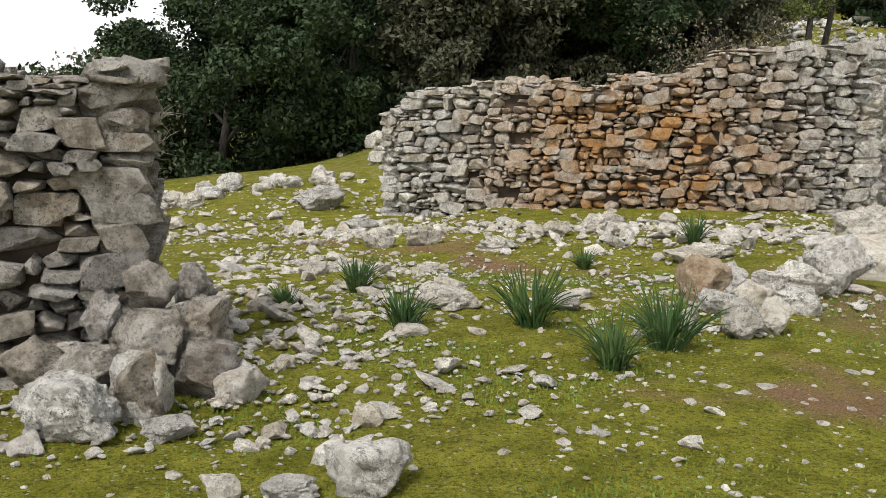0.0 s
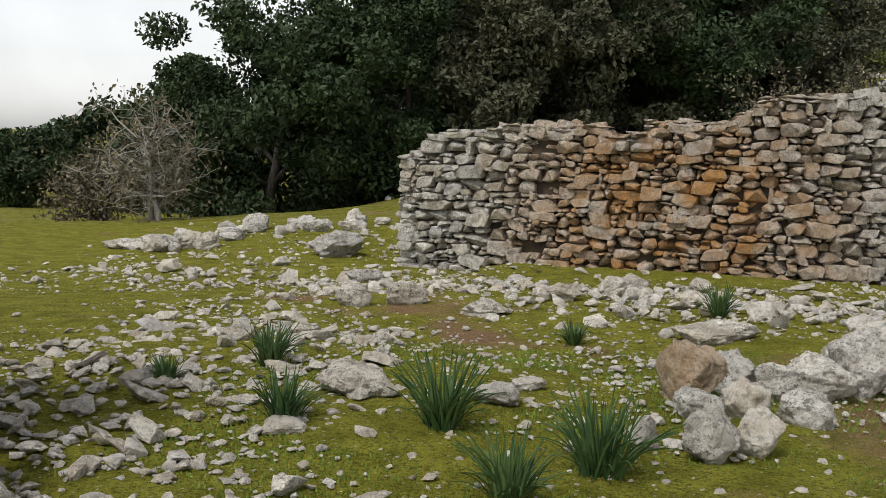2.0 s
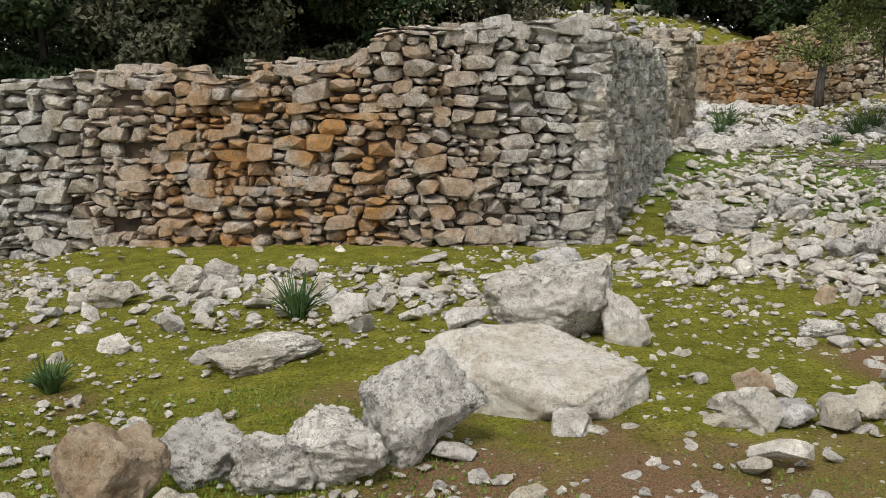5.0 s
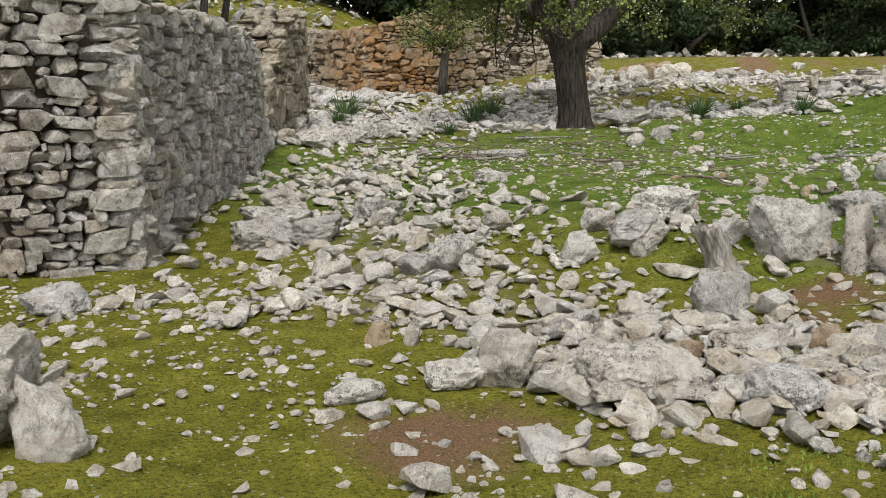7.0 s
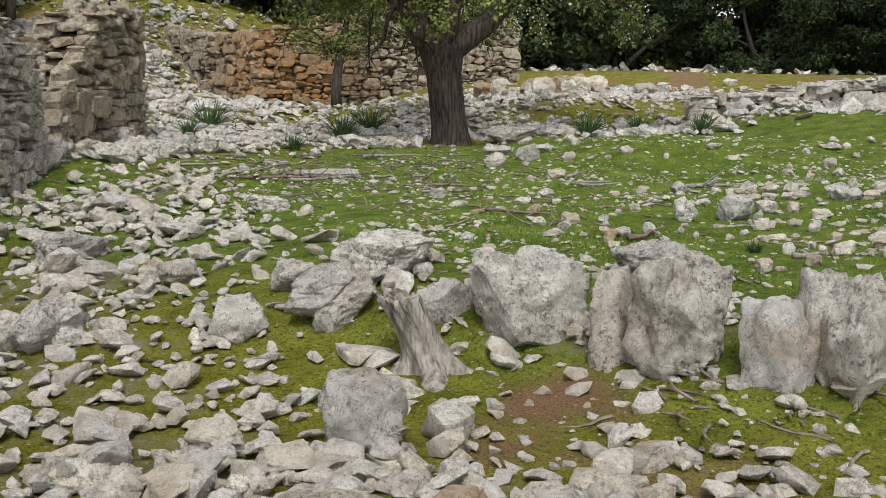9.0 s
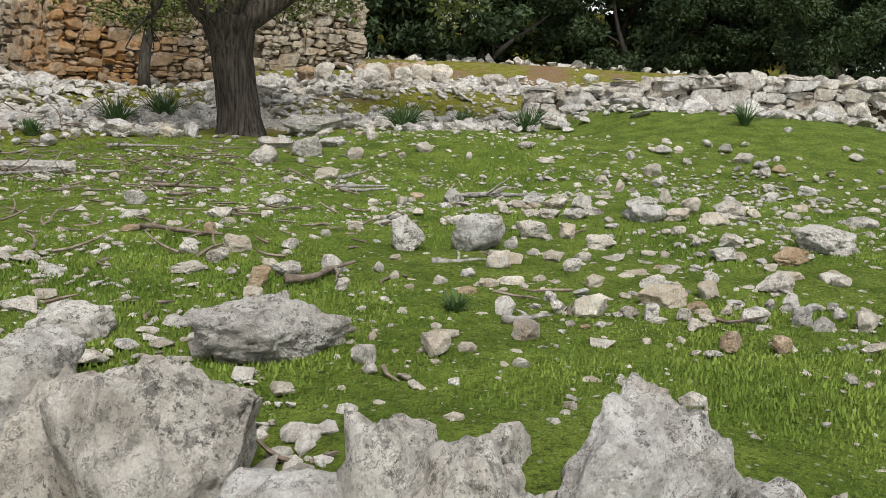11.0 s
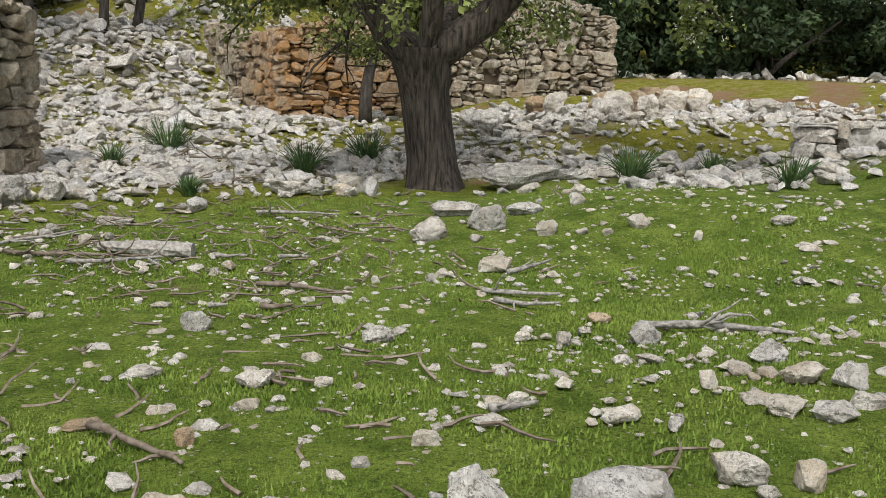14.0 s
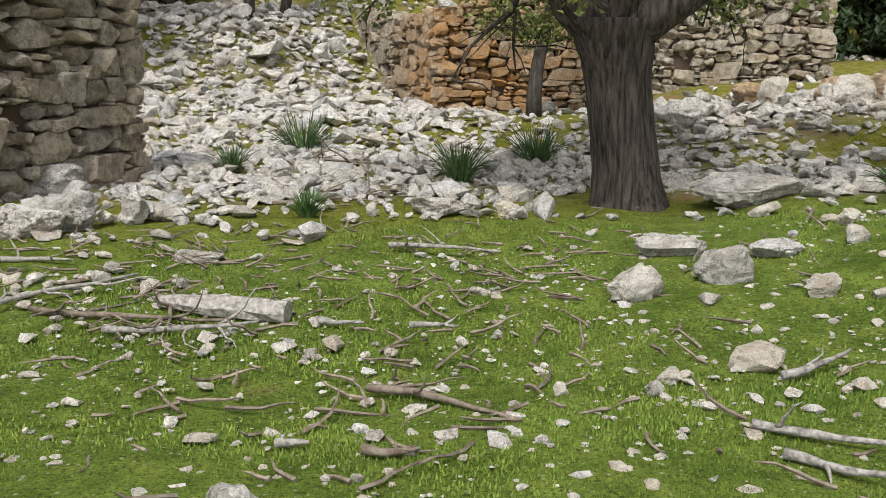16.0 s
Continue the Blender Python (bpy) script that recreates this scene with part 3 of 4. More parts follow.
def fallen_branch(x, y, w, h, seed, turn=None, mat=None, thick=0.022, label="weathered dry branch lying on the grass"):
    r = random.Random(seed)
    bm = bmesh.new()
    pts = bent((-w / 2, 0, 0.02), (1, r.gauss(0, 0.15), 0), w, 7, r, 0.16)
    for p in pts:
        p.z = max(0.015, 0.02 + abs(p.z) * 0.2)
    tube(bm, pts, [thick * (1 - 0.09 * i) * r.uniform(0.85, 1.15) for i in range(8)], 7, 0.12, r)
    ob = thing("fallen_branch", bm, mat or (DEADWOOD if r.random() < 0.6 else TWIG), label, "branch", "fallen branches", True)
    for _ in range(int(1 + h * 14)):
        p = r.choice(pts[1:6])
        q = bent(p, (r.gauss(0.5, 0.4), r.choice((-1, 1)) * r.uniform(0.4, 1), r.uniform(0, 0.35)), r.uniform(0.25, 0.5) * w, 5, r, 0.22)
        for c in q:
            c.z = max(c.z, 0.012)
        bm = bmesh.new()
        tube(bm, q, [thick * 0.55 * (1 - 0.16 * i) for i in range(6)], 5)
        part("twig", bm, ob.data.materials[0], ob, "", True)
    ob.matrix_world = pose(x, y, gh(x, y) + 0.005, 0, 0, r.uniform(-70, 10) if turn is None else turn)
    return ob


# ---- walls ----
dry_stone_wall("wall_front", "tall grey dry-stone wall stained with orange earth", ((-0.3, 16.6), (2.2, 15.62), (4.85, 14.62), (6.75, 14.6)),
               ((0, 1.0), (0.04, 1.3), (0.1, 1.52), (0.25, 1.64), (0.38, 1.68), (0.4, 1.5), (0.5, 1.5), (0.51, 1.72), (0.58, 1.66), (0.64, 1.72), (0.7, 1.98), (0.85, 2.05), (1, 2.12)),
               0.75, WALLSTONE, 11, (0, 1), 0.09, 0.22, 300, (3.4, 15.1))
dry_stone_wall("wall_side", "long grey dry-stone wall running back from the corner", ((6.78, 14.62), (10.0, 20.5)),
               ((0, 2.12), (0.2, 2.0), (0.5, 2.0), (0.8, 1.9), (0.93, 1.7), (1, 1.2)), 0.75, WALLSTONE, 12, (0, 1), 0.095, 0.23, 300, (7.4, 15.6))
dry_stone_wall("wall_pillar_end", "broken brown dry-stone wall end standing alone", ((10.35, 21.3), (11.3, 22.7), (12.3, 24.4)),
               ((0, 1.0), (0.15, 1.4), (0.4, 2.1), (0.75, 2.45), (1, 2.35)), 0.9, RUINSTONE, 13, (0, 1), 0.16, 0.36, 260, (12.2, 24.2))
dry_stone_wall("wall_near", "ruined grey dry-stone wall end with a gap", ((-3.6, 5.6), (-1.06, 6.17)),
               ((0, 1.72), (0.5, 1.65), (0.72, 1.68), (0.84, 1.5), (0.9, 1.56), (0.95, 1.72), (1, 1.72)), 0.8, NEARWALL, 14, (0, 1), 0.095, 0.23, 300, (-1.0, 6))
dry_stone_wall("wall_ruin", "ruined stone house wall behind the tree", ((16.9, 31.3), (20.5, 31.2), (25.0, 31.0)),
               ((0, 2.4), (0.25, 2.9), (0.5, 3.3), (0.75, 3.4), (0.9, 3.3), (1, 2.9)), 0.8, RUINSTONE, 15, (0,), 0.16, 0.34, 290, (18.5, 31.2))
dry_stone_wall("wall_ruin_side", "ruined stone house side wall", ((16.1, 36.5), (16.9, 32.2)),
               ((0, 2.6), (1, 2.4)), 0.7, RUINSTONE, 16, (0, 1), 0.2, 0.42, 120, (16.9, 32))
dry_stone_wall("wall_field", "low tumbled dry-stone field wall", ((21.5, 20.6), (24.5, 17.6), (29, 14)),
               ((0, 1.0), (0.3, 1.45), (1, 1.6)), 0.8, LIME, 17, (0, 1), 0.17, 0.45, 160, (22.5, 19))
dry_stone_wall("wall_far_left", "low heap of grey stones at the edge of the wood", ((-1.0, 24.2), (1.5, 23.5)),
               ((0, 0.4), (0.3, 0.7), (0.7, 1.0), (1, 1.0)), 0.8, LIME, 18, (0,), 0.2, 0.45, 60, (0, 24))

# ---- the old tree ----
def old_tree(x, y):
    r = random.Random(77)
    root = new("old_tree")
    root.location = (x, y, gh(x, y) - 0.08)
    tagged(root, "old pear tree with furrowed dark bark and young leaves", "tree")
    bm = bmesh.new()
    n = 26
    pts, radii = [], []
    for i in range(n):
        t = i / (n - 1)
        pts.append(Vector((-0.26 * t, 0.06 * t, 1.8 * t)))
        radii.append(0.3 + 0.12 * math.exp(-t * 9) + 0.1 * max(0, t - 0.7) / 0.3)
    sides, rings = 56, []
    for i, (p, rad) in enumerate(zip(pts, radii)):
        ring = []
        for k in range(sides):
            a = 2 * math.pi * k / sides
            q = rad * (1 + 0.06 * math.sin(3 * a + i * 0.08) + 0.05 * noise.noise(Vector((math.cos(a) * 9, math.sin(a) * 9, i * 0.22))) + 0.04 * noise.noise(Vector((math.cos(a) * 19, math.sin(a) * 19, i * 0.35))))
            q *= 1 + 0.16 * max(0, math.sin(4 * a + 0.6)) * math.exp(-i / 3.0)
            ring.append(bm.verts.new(p + Vector((math.cos(a) * q, math.sin(a) * q, 0))))
        rings.append(ring)
    for a, b in zip(rings, rings[1:]):
        for k in range(sides):
            bm.faces.new((a[k], a[(k + 1) % sides], b[(k + 1) % sides], b[k]))
    bm.faces.new(rings[-1])
    trunk_ob = part("trunk", bm, BARK, root, "thick leaning trunk with furrowed bark", True)
    tips = []
    top = pts[-1]
    # the camera comes from the south-west: the two main limbs spread to its left and right
    for ahead, length, rad in (((0.8, -0.2, 0.62), 4.6, 0.24), ((-0.75, 0.2, 0.8), 4.4, 0.21), ((0.1, 0.7, 1), 3.6, 0.17), ((-0.1, -0.5, 1), 3.4, 0.15), ((0.5, 0.5, 0.5), 4.0, 0.13)):
        bm = bmesh.new()
        q = bent(top - Vector((0, 0, 0.22)), ahead, length, 9, r, 0.14, -0.02)
        tube(bm, q, [rad * (1 - 0.085 * i) for i in range(10)], 12, 0.06, r)
        for k in range(13):
            b = q[r.randrange(4, 10)]
            s = bent(b, (r.gauss(0, 1), r.gauss(0, 1), r.gauss(-0.15, 0.6)), r.uniform(1.2, 2.6), 6, r, 0.22, 0.1)
            tube(bm, s, [rad * 0.3 * (1 - 0.14 * i) for i in range(7)], 5)
            tips.extend(s[2:])
            for _ in range(4):
                c = r.choice(s[2:])
                u = bent(c, (r.gauss(0, 1), r.gauss(0, 1), r.gauss(-0.2, 0.6)), r.uniform(0.4, 1.0), 4, r, 0.25, 0.1)
                tube(bm, u, [0.012, 0.01, 0.008, 0.006, 0.003], 4)
                tips.extend(u[1:])
        part("limb", bm, BARK, root, "", True)
    tips = [t for t in tips if t.z > 1.9 and math.hypot(t.x, t.y) > 1.25]
    v, f = leaf_cloud(tips, [0.24] * len(tips), 36000, 0.055, r, 1.0, 1.5)
    crown = new("crown", arrays_mesh("crown", v, f, [LEAF]))
    crown.parent = root
    tagged(crown, "sparse fresh green leaves")
    high = [t for t in tips if t.x > 0.6]
    v, f = leaf_cloud(high, [0.22] * len(high), 5000, 0.04, r, 1.0, 1.0)
    bl = new("blossom", arrays_mesh("blossom", v, f, [BLOSSOM]))
    bl.parent = root
    tagged(bl, "white spring blossom")
    return root


old_tree(16.95, 21.75)


def young_tree(x, y, height, rad, seed, label):
    r = random.Random(seed)
    root = new("young_tree")
    root.location = (x, y, gh(x, y) - 0.05)
    tagged(root, label, "tree", "thin trees")
    bm = bmesh.new()
    pts = bent((0, 0, 0), (0.03, 0, 1), height, 8, r, 0.06)
    tube(bm, pts, [rad * (1 - 0.09 * i) for i in range(9)], 9, 0.08, r)
    tips = []
    for k in range(16):
        q = bent(pts[r.randrange(3, 9)], (r.gauss(0, 1), r.gauss(0, 1), 0.6), r.uniform(0.6, 1.6), 5, r, 0.22)
        tube(bm, q, [rad * 0.35 * (1 - 0.17 * i) for i in range(6)], 5)
        tips.extend(q[1:])
    part("trunk", bm, DARKBARK, root, "thin dark trunk", True)
    v, f = leaf_cloud(tips, [0.35] * len(tips), 3000, 0.05, r)
    crown = new("crown", arrays_mesh("crown", v, f, [LEAF]))
    crown.parent = root


young_tree(18.3, 29.4, 3.6, 0.14, 3, "thin dark-stemmed young tree before the ruin")
for x, y, s in ((11.9, 36.5, 21), (13.6, 35.5, 22), (14.4, 36.2, 23), (9.5, 37, 24)):
    young_tree(x, y, 4.2, 0.13, s, "thin dark hillside tree among white rocks")

# ---- the wood behind ----
DARK_LABEL, OLIVE_LABEL = "dense dark evergreen tree at the wood's edge", "grey-green bushy tree on the rocky slope"
for x, y, hgt, spread, kind, s in (
        (-5.4, 28.5, 6.2, 3.6, 0, 31), (-2.0, 29.5, 6.8, 3.4, 0, 32), (-10.5, 36, 3.2, 2.6, 0, 33), (1.6, 29.0, 6.2, 2.6, 1, 34), (4.0, 31.0, 6.4, 3.0, 1, 35),
        (0.0, 34.5, 9.0, 4.0, 0, 36), (7.0, 31.5, 6.2, 2.9, 0, 37), (9.6, 33.5, 5.0, 2.6, 1, 38), (-15, 42, 3.6, 3.2, 0, 39), (-2.5, 38, 9.5, 4.0, 0, 40),
        (5, 39, 8.5, 4.5, 0, 41), (11, 42, 5.0, 3.0, 1, 42), (30, 41, 5.5, 3.6, 0, 43), (41.6, 37.4, 6.5, 3.8, 0, 90), (40.4, 41.7, 6.5, 3.8, 0, 91), (45.8, 35.8, 6.5, 3.8, 0, 92), (49.0, 44.1, 11.0, 5.0, 0, 93), (42.8, 47.9, 11.0, 5.0, 0, 94), (52.2, 37.6, 11.0, 5.0, 0, 95), (36, 52, 12, 5, 0, 81), (44, 47, 12, 5, 0, 82), (52, 40, 12, 5, 0, 83), (60, 30, 12, 5, 0, 84), (26, 50, 11, 5, 0, 85), (58, 20, 11, 5, 0, 86), (51, 17, 6, 4, 0, 87), (35, 38, 5.5, 3.6, 0, 44), (40, 35, 6, 3.8, 0, 45),
        (45, 31, 6, 3.8, 0, 46), (49, 26, 6, 3.8, 0, 47), (27, 38.5, 5.5, 3.2, 0, 48), (38, 45, 8, 4.5, 0, 49), (47, 39, 8, 4.5, 0, 50), (54, 31, 8, 4.5, 0, 51),
        (22, 43, 7, 4, 1, 52), (15, 48, 6, 4, 1, 53), (-17, 36, 2.8, 2.6, 0, 54), (24.5, 41, 6.5, 3.4, 0, 58), (19, 41, 6, 3.2, 0, 59), (33, 43, 7, 4, 0, 60), (42, 27, 5, 3.4, 0, 70), (46, 21, 5, 3.4, 0, 71), (54, 24, 7, 4, 0, 72), (-3.8, 33, 7.5, 3.2, 0, 73), (2.6, 34, 7.5, 3.4, 0, 74), (6.8, 36, 7, 3.6, 0, 75), (-7.2, 31.5, 5.2, 2.6, 0, 76), (-1, 45, 11, 5, 0, 55), (10, 50, 8, 5, 0, 56), (31, 50, 10, 5, 0, 57)):
    far = y > 37
    wood_tree("evergreen_tree" if kind == 0 else "bushy_tree", DARK_LABEL if kind == 0 else OLIVE_LABEL, x, y, hgt, spread, DARKLEAF if kind == 0 else OLIVELEAF, s,
              15000 if far else 32000, 0.15 if far else 0.095, 0.02)
wood_tree("bare_shrub", "half-bare brown shrub with pale crooked stems", -6.4, 22.9, 3.0, 1.7, BRUSH, 61, 2200, 0.06, 0.2, True, DEADWOOD, 0.13)
wood_tree("bare_shrub", "low brown twiggy shrub above the wall", 9.0, 27.5, 3.0, 1.7, BRUSH, 62, 3500, 0.06, 0.2, True, DARKBARK, 0.12)
wood_tree("bare_shrub", "low brown twiggy shrub above the wall", 7.4, 28.4, 2.8, 1.6, BRUSH, 63, 3500, 0.06, 0.2, True, DARKBARK, 0.12)
wood_tree("bare_shrub", "low brown twiggy shrub at the crest", -8.6, 25.5, 2.0, 1.6, BRUSH, 64, 2500, 0.06, 0.2, True, DARKBARK, 0.1)

# ---- rocks, one by one ----
# foot of the pillar
boulder(-1.15, 5.24, 0.51, 0.30)
boulder(-0.90, 5.47, 0.31, 0.36)
boulder(-1.45, 5.98, 0.53, 0.28)
boulder(-0.75, 5.86, 0.36, 0.24)
boulder(-0.48, 5.74, 0.29, 0.20)
boulder(-0.89, 5.45, 0.30, 0.32, NEARWALL, "grey block tumbled from the ruined wall end", rise=0.03)
boulder(-1.22, 5.60, 0.47, 0.22, NEARWALL, "grey block tumbled from the ruined wall end", rise=0.11)
boulder(-0.69, 5.80, 0.40, 0.32, NEARWALL, "grey block tumbled from the ruined wall end", rise=0.02)
boulder(-0.92, 5.75, 0.37, 0.26, NEARWALL, "grey block tumbled from the ruined wall end", rise=0.24)
boulder(-0.76, 5.95, 0.41, 0.33, NEARWALL, "grey block tumbled from the ruined wall end", rise=0.18)
boulder(-1.17, 5.80, 0.23, 0.23, NEARWALL, "grey block tumbled from the ruined wall end", rise=0.34)
boulder(-0.95, 5.90, 0.29, 0.23, NEARWALL, "grey block tumbled from the ruined wall end", rise=0.46)
boulder(-0.79, 6.10, 0.24, 0.27, NEARWALL, "grey block tumbled from the ruined wall end", rise=0.38)
boulder(-1.46, 5.60, 0.30, 0.25, NEARWALL, "grey block tumbled from the ruined wall end", rise=0.14)
boulder(-0.70, 5.19, 0.26, 0.11)
boulder(0.24, 4.56, 0.35, 0.21)
boulder(-0.07, 4.53, 0.22, 0.09)
boulder(-0.33, 4.52, 0.16, 0.11)
boulder(0.18, 5.31, 0.14, 0.11)
# flat slabs in the green
boulder(0.59, 7.84, 0.51, 0.18)
boulder(1.38, 7.79, 0.32, 0.13)
boulder(1.58, 8.10, 0.22, 0.09)
boulder(-0.53, 9.25, 0.28, 0.15)
boulder(0.34, 7.07, 0.24, 0.07)
boulder(2.13, 7.14, 0.17, 0.18)
# brown rock row
boulder(2.56, 8.29, 0.44, 0.39, TAN, "tan eroded rock at the end of a stone row")
boulder(2.88, 8.73, 0.41, 0.27)
boulder(2.45, 7.04, 0.32, 0.27)
boulder(2.71, 7.19, 0.26, 0.26)
boulder(2.81, 7.92, 0.30, 0.24)
boulder(2.53, 7.81, 0.29, 0.17)
boulder(3.13, 7.84, 0.33, 0.21)
boulder(3.21, 8.57, 0.44, 0.23)
boulder(3.43, 8.58, 0.44, 0.30)
boulder(3.83, 8.80, 0.57, 0.49)
boulder(4.5, 9.42, 1.2, 0.42, PALE, "large smooth pale limestone outcrop in the turf", rough=0.35, sink=0.26)
boulder(4.97, 10.56, 0.92, 0.5)
boulder(5.37, 10.35, 0.3, 0.36)
boulder(3.82, 9.3, 0.5, 0.24, PALE)
boulder(5.6, 9.15, 0.22, 0.19)
boulder(6.53, 8.75, 0.31, 0.17)
boulder(7.6, 10.6, 0.4, 0.16)
boulder(8.3, 15.5, 0.8, 0.3)
boulder(3.91, 7.38, 0.21, 0.14)
boulder(4.12, 8.16, 0.17, 0.08)
# foot of wall
boulder(1.18, 11.49, 0.50, 0.17)
boulder(1.96, 12.53, 0.36, 0.18)
boulder(0.40, 11.87, 0.45, 0.24)
boulder(-0.12, 11.69, 0.37, 0.24)
boulder(-1.44, 17.48, 0.94, 0.43)
boulder(-0.54, 14.83, 0.56, 0.18)
boulder(-3.83, 18.42, 0.57, 0.29)
boulder(-2.76, 19.86, 0.31, 0.20)
boulder(2.51, 13.10, 0.35, 0.21)
boulder(3.06, 10.43, 0.57, 0.15)
boulder(2.77, 13.40, 0.39, 0.22)
boulder(3.52, 13.42, 0.24, 0.17)
boulder(3.24, 10.55, 0.54, 0.16)
boulder(5.84, 13.28, 0.49, 0.20)
boulder(5.40, 8.80, 0.28, 0.23)
boulder(5.61, 8.84, 0.31, 0.13)
boulder(6.09, 8.91, 0.25, 0.20)
boulder(8.66, 12.67, 0.48, 0.32)
# rubble heap
boulder(8.12, 9.80, 0.69, 0.30)
boulder(7.69, 10.44, 0.31, 0.31)
boulder(7.44, 10.56, 0.33, 0.15)
boulder(9.65, 10.78, 0.39, 0.36)
boulder(8.63, 9.31, 0.53, 0.21)
boulder(9.04, 10.94, 0.25, 0.16)
boulder(9.16, 10.06, 0.50, 0.14)
boulder(8.73, 10.10, 0.22, 0.13)
boulder(9.52, 9.82, 0.29, 0.17)
boulder(9.85, 9.55, 0.23, 0.17)
boulder(9.94, 9.08, 0.22, 0.20)
boulder(9.52, 8.84, 0.50, 0.15)
boulder(6.86, 10.59, 0.35, 0.13)
boulder(7.43, 11.44, 0.15, 0.14)
boulder(7.60, 11.31, 0.12, 0.14)
boulder(8.50, 10.88, 0.30, 0.12)
# strip from the corner
boulder(7.97, 15.04, 0.65, 0.30)
boulder(8.44, 14.80, 0.55, 0.27)
boulder(9.28, 15.20, 0.58, 0.27)
boulder(7.88, 13.39, 0.17, 0.23)
boulder(8.41, 12.76, 0.31, 0.19)
boulder(8.76, 12.66, 0.31, 0.18)
boulder(9.61, 12.26, 0.35, 0.24)
boulder(10.12, 12.67, 0.30, 0.19)
boulder(9.65, 13.49, 0.32, 0.16)
boulder(11.39, 16.32, 0.45, 0.16)
boulder(8.68, 16.38, 0.47, 0.26)
# boulder row
boulder(10.60, 12.41, 0.64, 0.30)
boulder(10.17, 12.23, 0.64, 0.28)
row_boulder(10.20, 12.11, 0.42, 0.27)
row_boulder(10.94, 11.33, 0.64, 0.44)
row_boulder(11.25, 11.61, 0.36, 0.20)
row_boulder(11.12, 10.85, 0.28, 0.49)
row_boulder(11.31, 10.53, 0.54, 0.54)
row_boulder(11.39, 10.00, 0.37, 0.37)
row_boulder(11.57, 9.74, 0.38, 0.51)
row_boulder(11.57, 9.89, 0.30, 0.47)
row_boulder(12.00, 9.62, 0.46, 0.48)
row_boulder(12.23, 9.41, 0.33, 0.31)
row_boulder(11.94, 10.00, 0.20, 0.14)
row_boulder(11.85, 9.83, 0.22, 0.17)
row_boulder(12.14, 11.58, 0.64, 0.2)
row_boulder(11.16, 11.6, 0.35, 0.2)
row_boulder(10.64, 11.73, 0.3, 0.2)
row_boulder(11.22, 10.72, 0.2, 0.3)
row_boulder(11.75, 9.72, 0.24, 0.26)
row_boulder(12.19, 9.32, 0.26, 0.36)
row_boulder(11.53, 12.06, 0.35, 0.13)
row_boulder(12.13, 10.19, 0.17, 0.13)
boulder(13.74, 12.95, 0.21, 0.22, WHITE_SPOTTED, "white limestone rock with black lichen spots", 0, "stone")
stone(14.14, 12.76, 0.34, 0.24)
stone(11.97, 21.19, 0.52, 0.31)
stone(11.50, 23.19, 0.64, 0.35)
stone(12.47, 21.37, 0.22, 0.29)
stone(12.69, 21.50, 0.27, 0.16)
stone(15.04, 21.44, 0.54, 0.17)
stone(15.58, 21.16, 0.22, 0.15)
stone(19.51, 25.98, 0.97, 0.41)
stone(17.90, 21.42, 1.07, 0.29)
stone(17.69, 19.46, 0.20, 0.13)
stone(13.01, 20.21, 0.37, 0.08)
stone(12.60, 14.36, 0.16, 0.05)
stone(12.96, 13.99, 0.08, 0.08)
stone(12.58, 13.42, 0.11, 0.08)
stone(12.63, 13.15, 0.13, 0.08)
stone(12.83, 13.32, 0.16, 0.11)
stone(12.40, 13.00, 0.21, 0.06)
stone(12.56, 12.54, 0.12, 0.10)
stone(12.78, 12.66, 0.15, 0.08)
stone(13.02, 12.60, 0.14, 0.10)
stone(13.14, 13.27, 0.11, 0.06)
stone(13.04, 13.13, 0.08, 0.03)
stone(12.90, 15.16, 0.20, 0.06)
stone(13.28, 16.16, 0.19, 0.13)
stone(13.37, 14.72, 0.20, 0.08)
stone(14.20, 15.46, 0.18, 0.10)
stone(13.66, 14.58, 0.09, 0.05)
stone(14.10, 16.73, 0.12, 0.05)
stone(13.53, 13.53, 0.07, 0.05)
stone(13.48, 12.69, 0.08, 0.04)
stone(13.83, 13.66, 0.14, 0.07)
stone(13.24, 12.49, 0.10, 0.06)
stone(13.21, 12.31, 0.06, 0.05)
stone(13.34, 12.10, 0.09, 0.05)
stone(13.33, 11.86, 0.10, 0.04)
stone(13.57, 12.16, 0.10, 0.06)
stone(13.54, 11.95, 0.13, 0.05)
stone(13.69, 11.95, 0.15, 0.05)
stone(13.86, 11.93, 0.09, 0.04)
stone(13.85, 12.24, 0.15, 0.12)
stone(14.01, 12.32, 0.13, 0.08)
stone(13.23, 11.46, 0.09, 0.09)
stone(13.59, 11.29, 0.17, 0.11)
stone(13.47, 11.39, 0.07, 0.07)
stone(13.61, 11.58, 0.08, 0.05)
stone(12.47, 12.14, 0.10, 0.07)
stone(12.42, 11.94, 0.17, 0.05)
stone(12.25, 11.97, 0.13, 0.05)
stone(12.44, 12.35, 0.10, 0.05)
stone(12.87, 12.26, 0.07, 0.04)
stone(12.51, 11.44, 0.05, 0.04)
stone(12.55, 11.71, 0.07, 0.03)
stone(12.34, 11.24, 0.10, 0.07)
stone(12.61, 11.15, 0.13, 0.10)
stone(13.04, 11.12, 0.13, 0.09)
stone(13.36, 11.19, 0.06, 0.03)
stone(13.39, 11.13, 0.06, 0.02)
stone(13.74, 11.20, 0.09, 0.05)
stone(13.77, 11.10, 0.07, 0.08)
stone(14.05, 11.28, 0.26, 0.11)
stone(13.92, 11.03, 0.09, 0.06)
stone(13.83, 10.91, 0.11, 0.05)
stone(14.15, 11.14, 0.11, 0.04)
stone(14.07, 11.04, 0.09, 0.04)
stone(14.20, 11.01, 0.06, 0.05)
stone(14.41, 11.28, 0.15, 0.10)
stone(14.71, 11.49, 0.10, 0.07)
stone(14.23, 10.87, 0.18, 0.07)
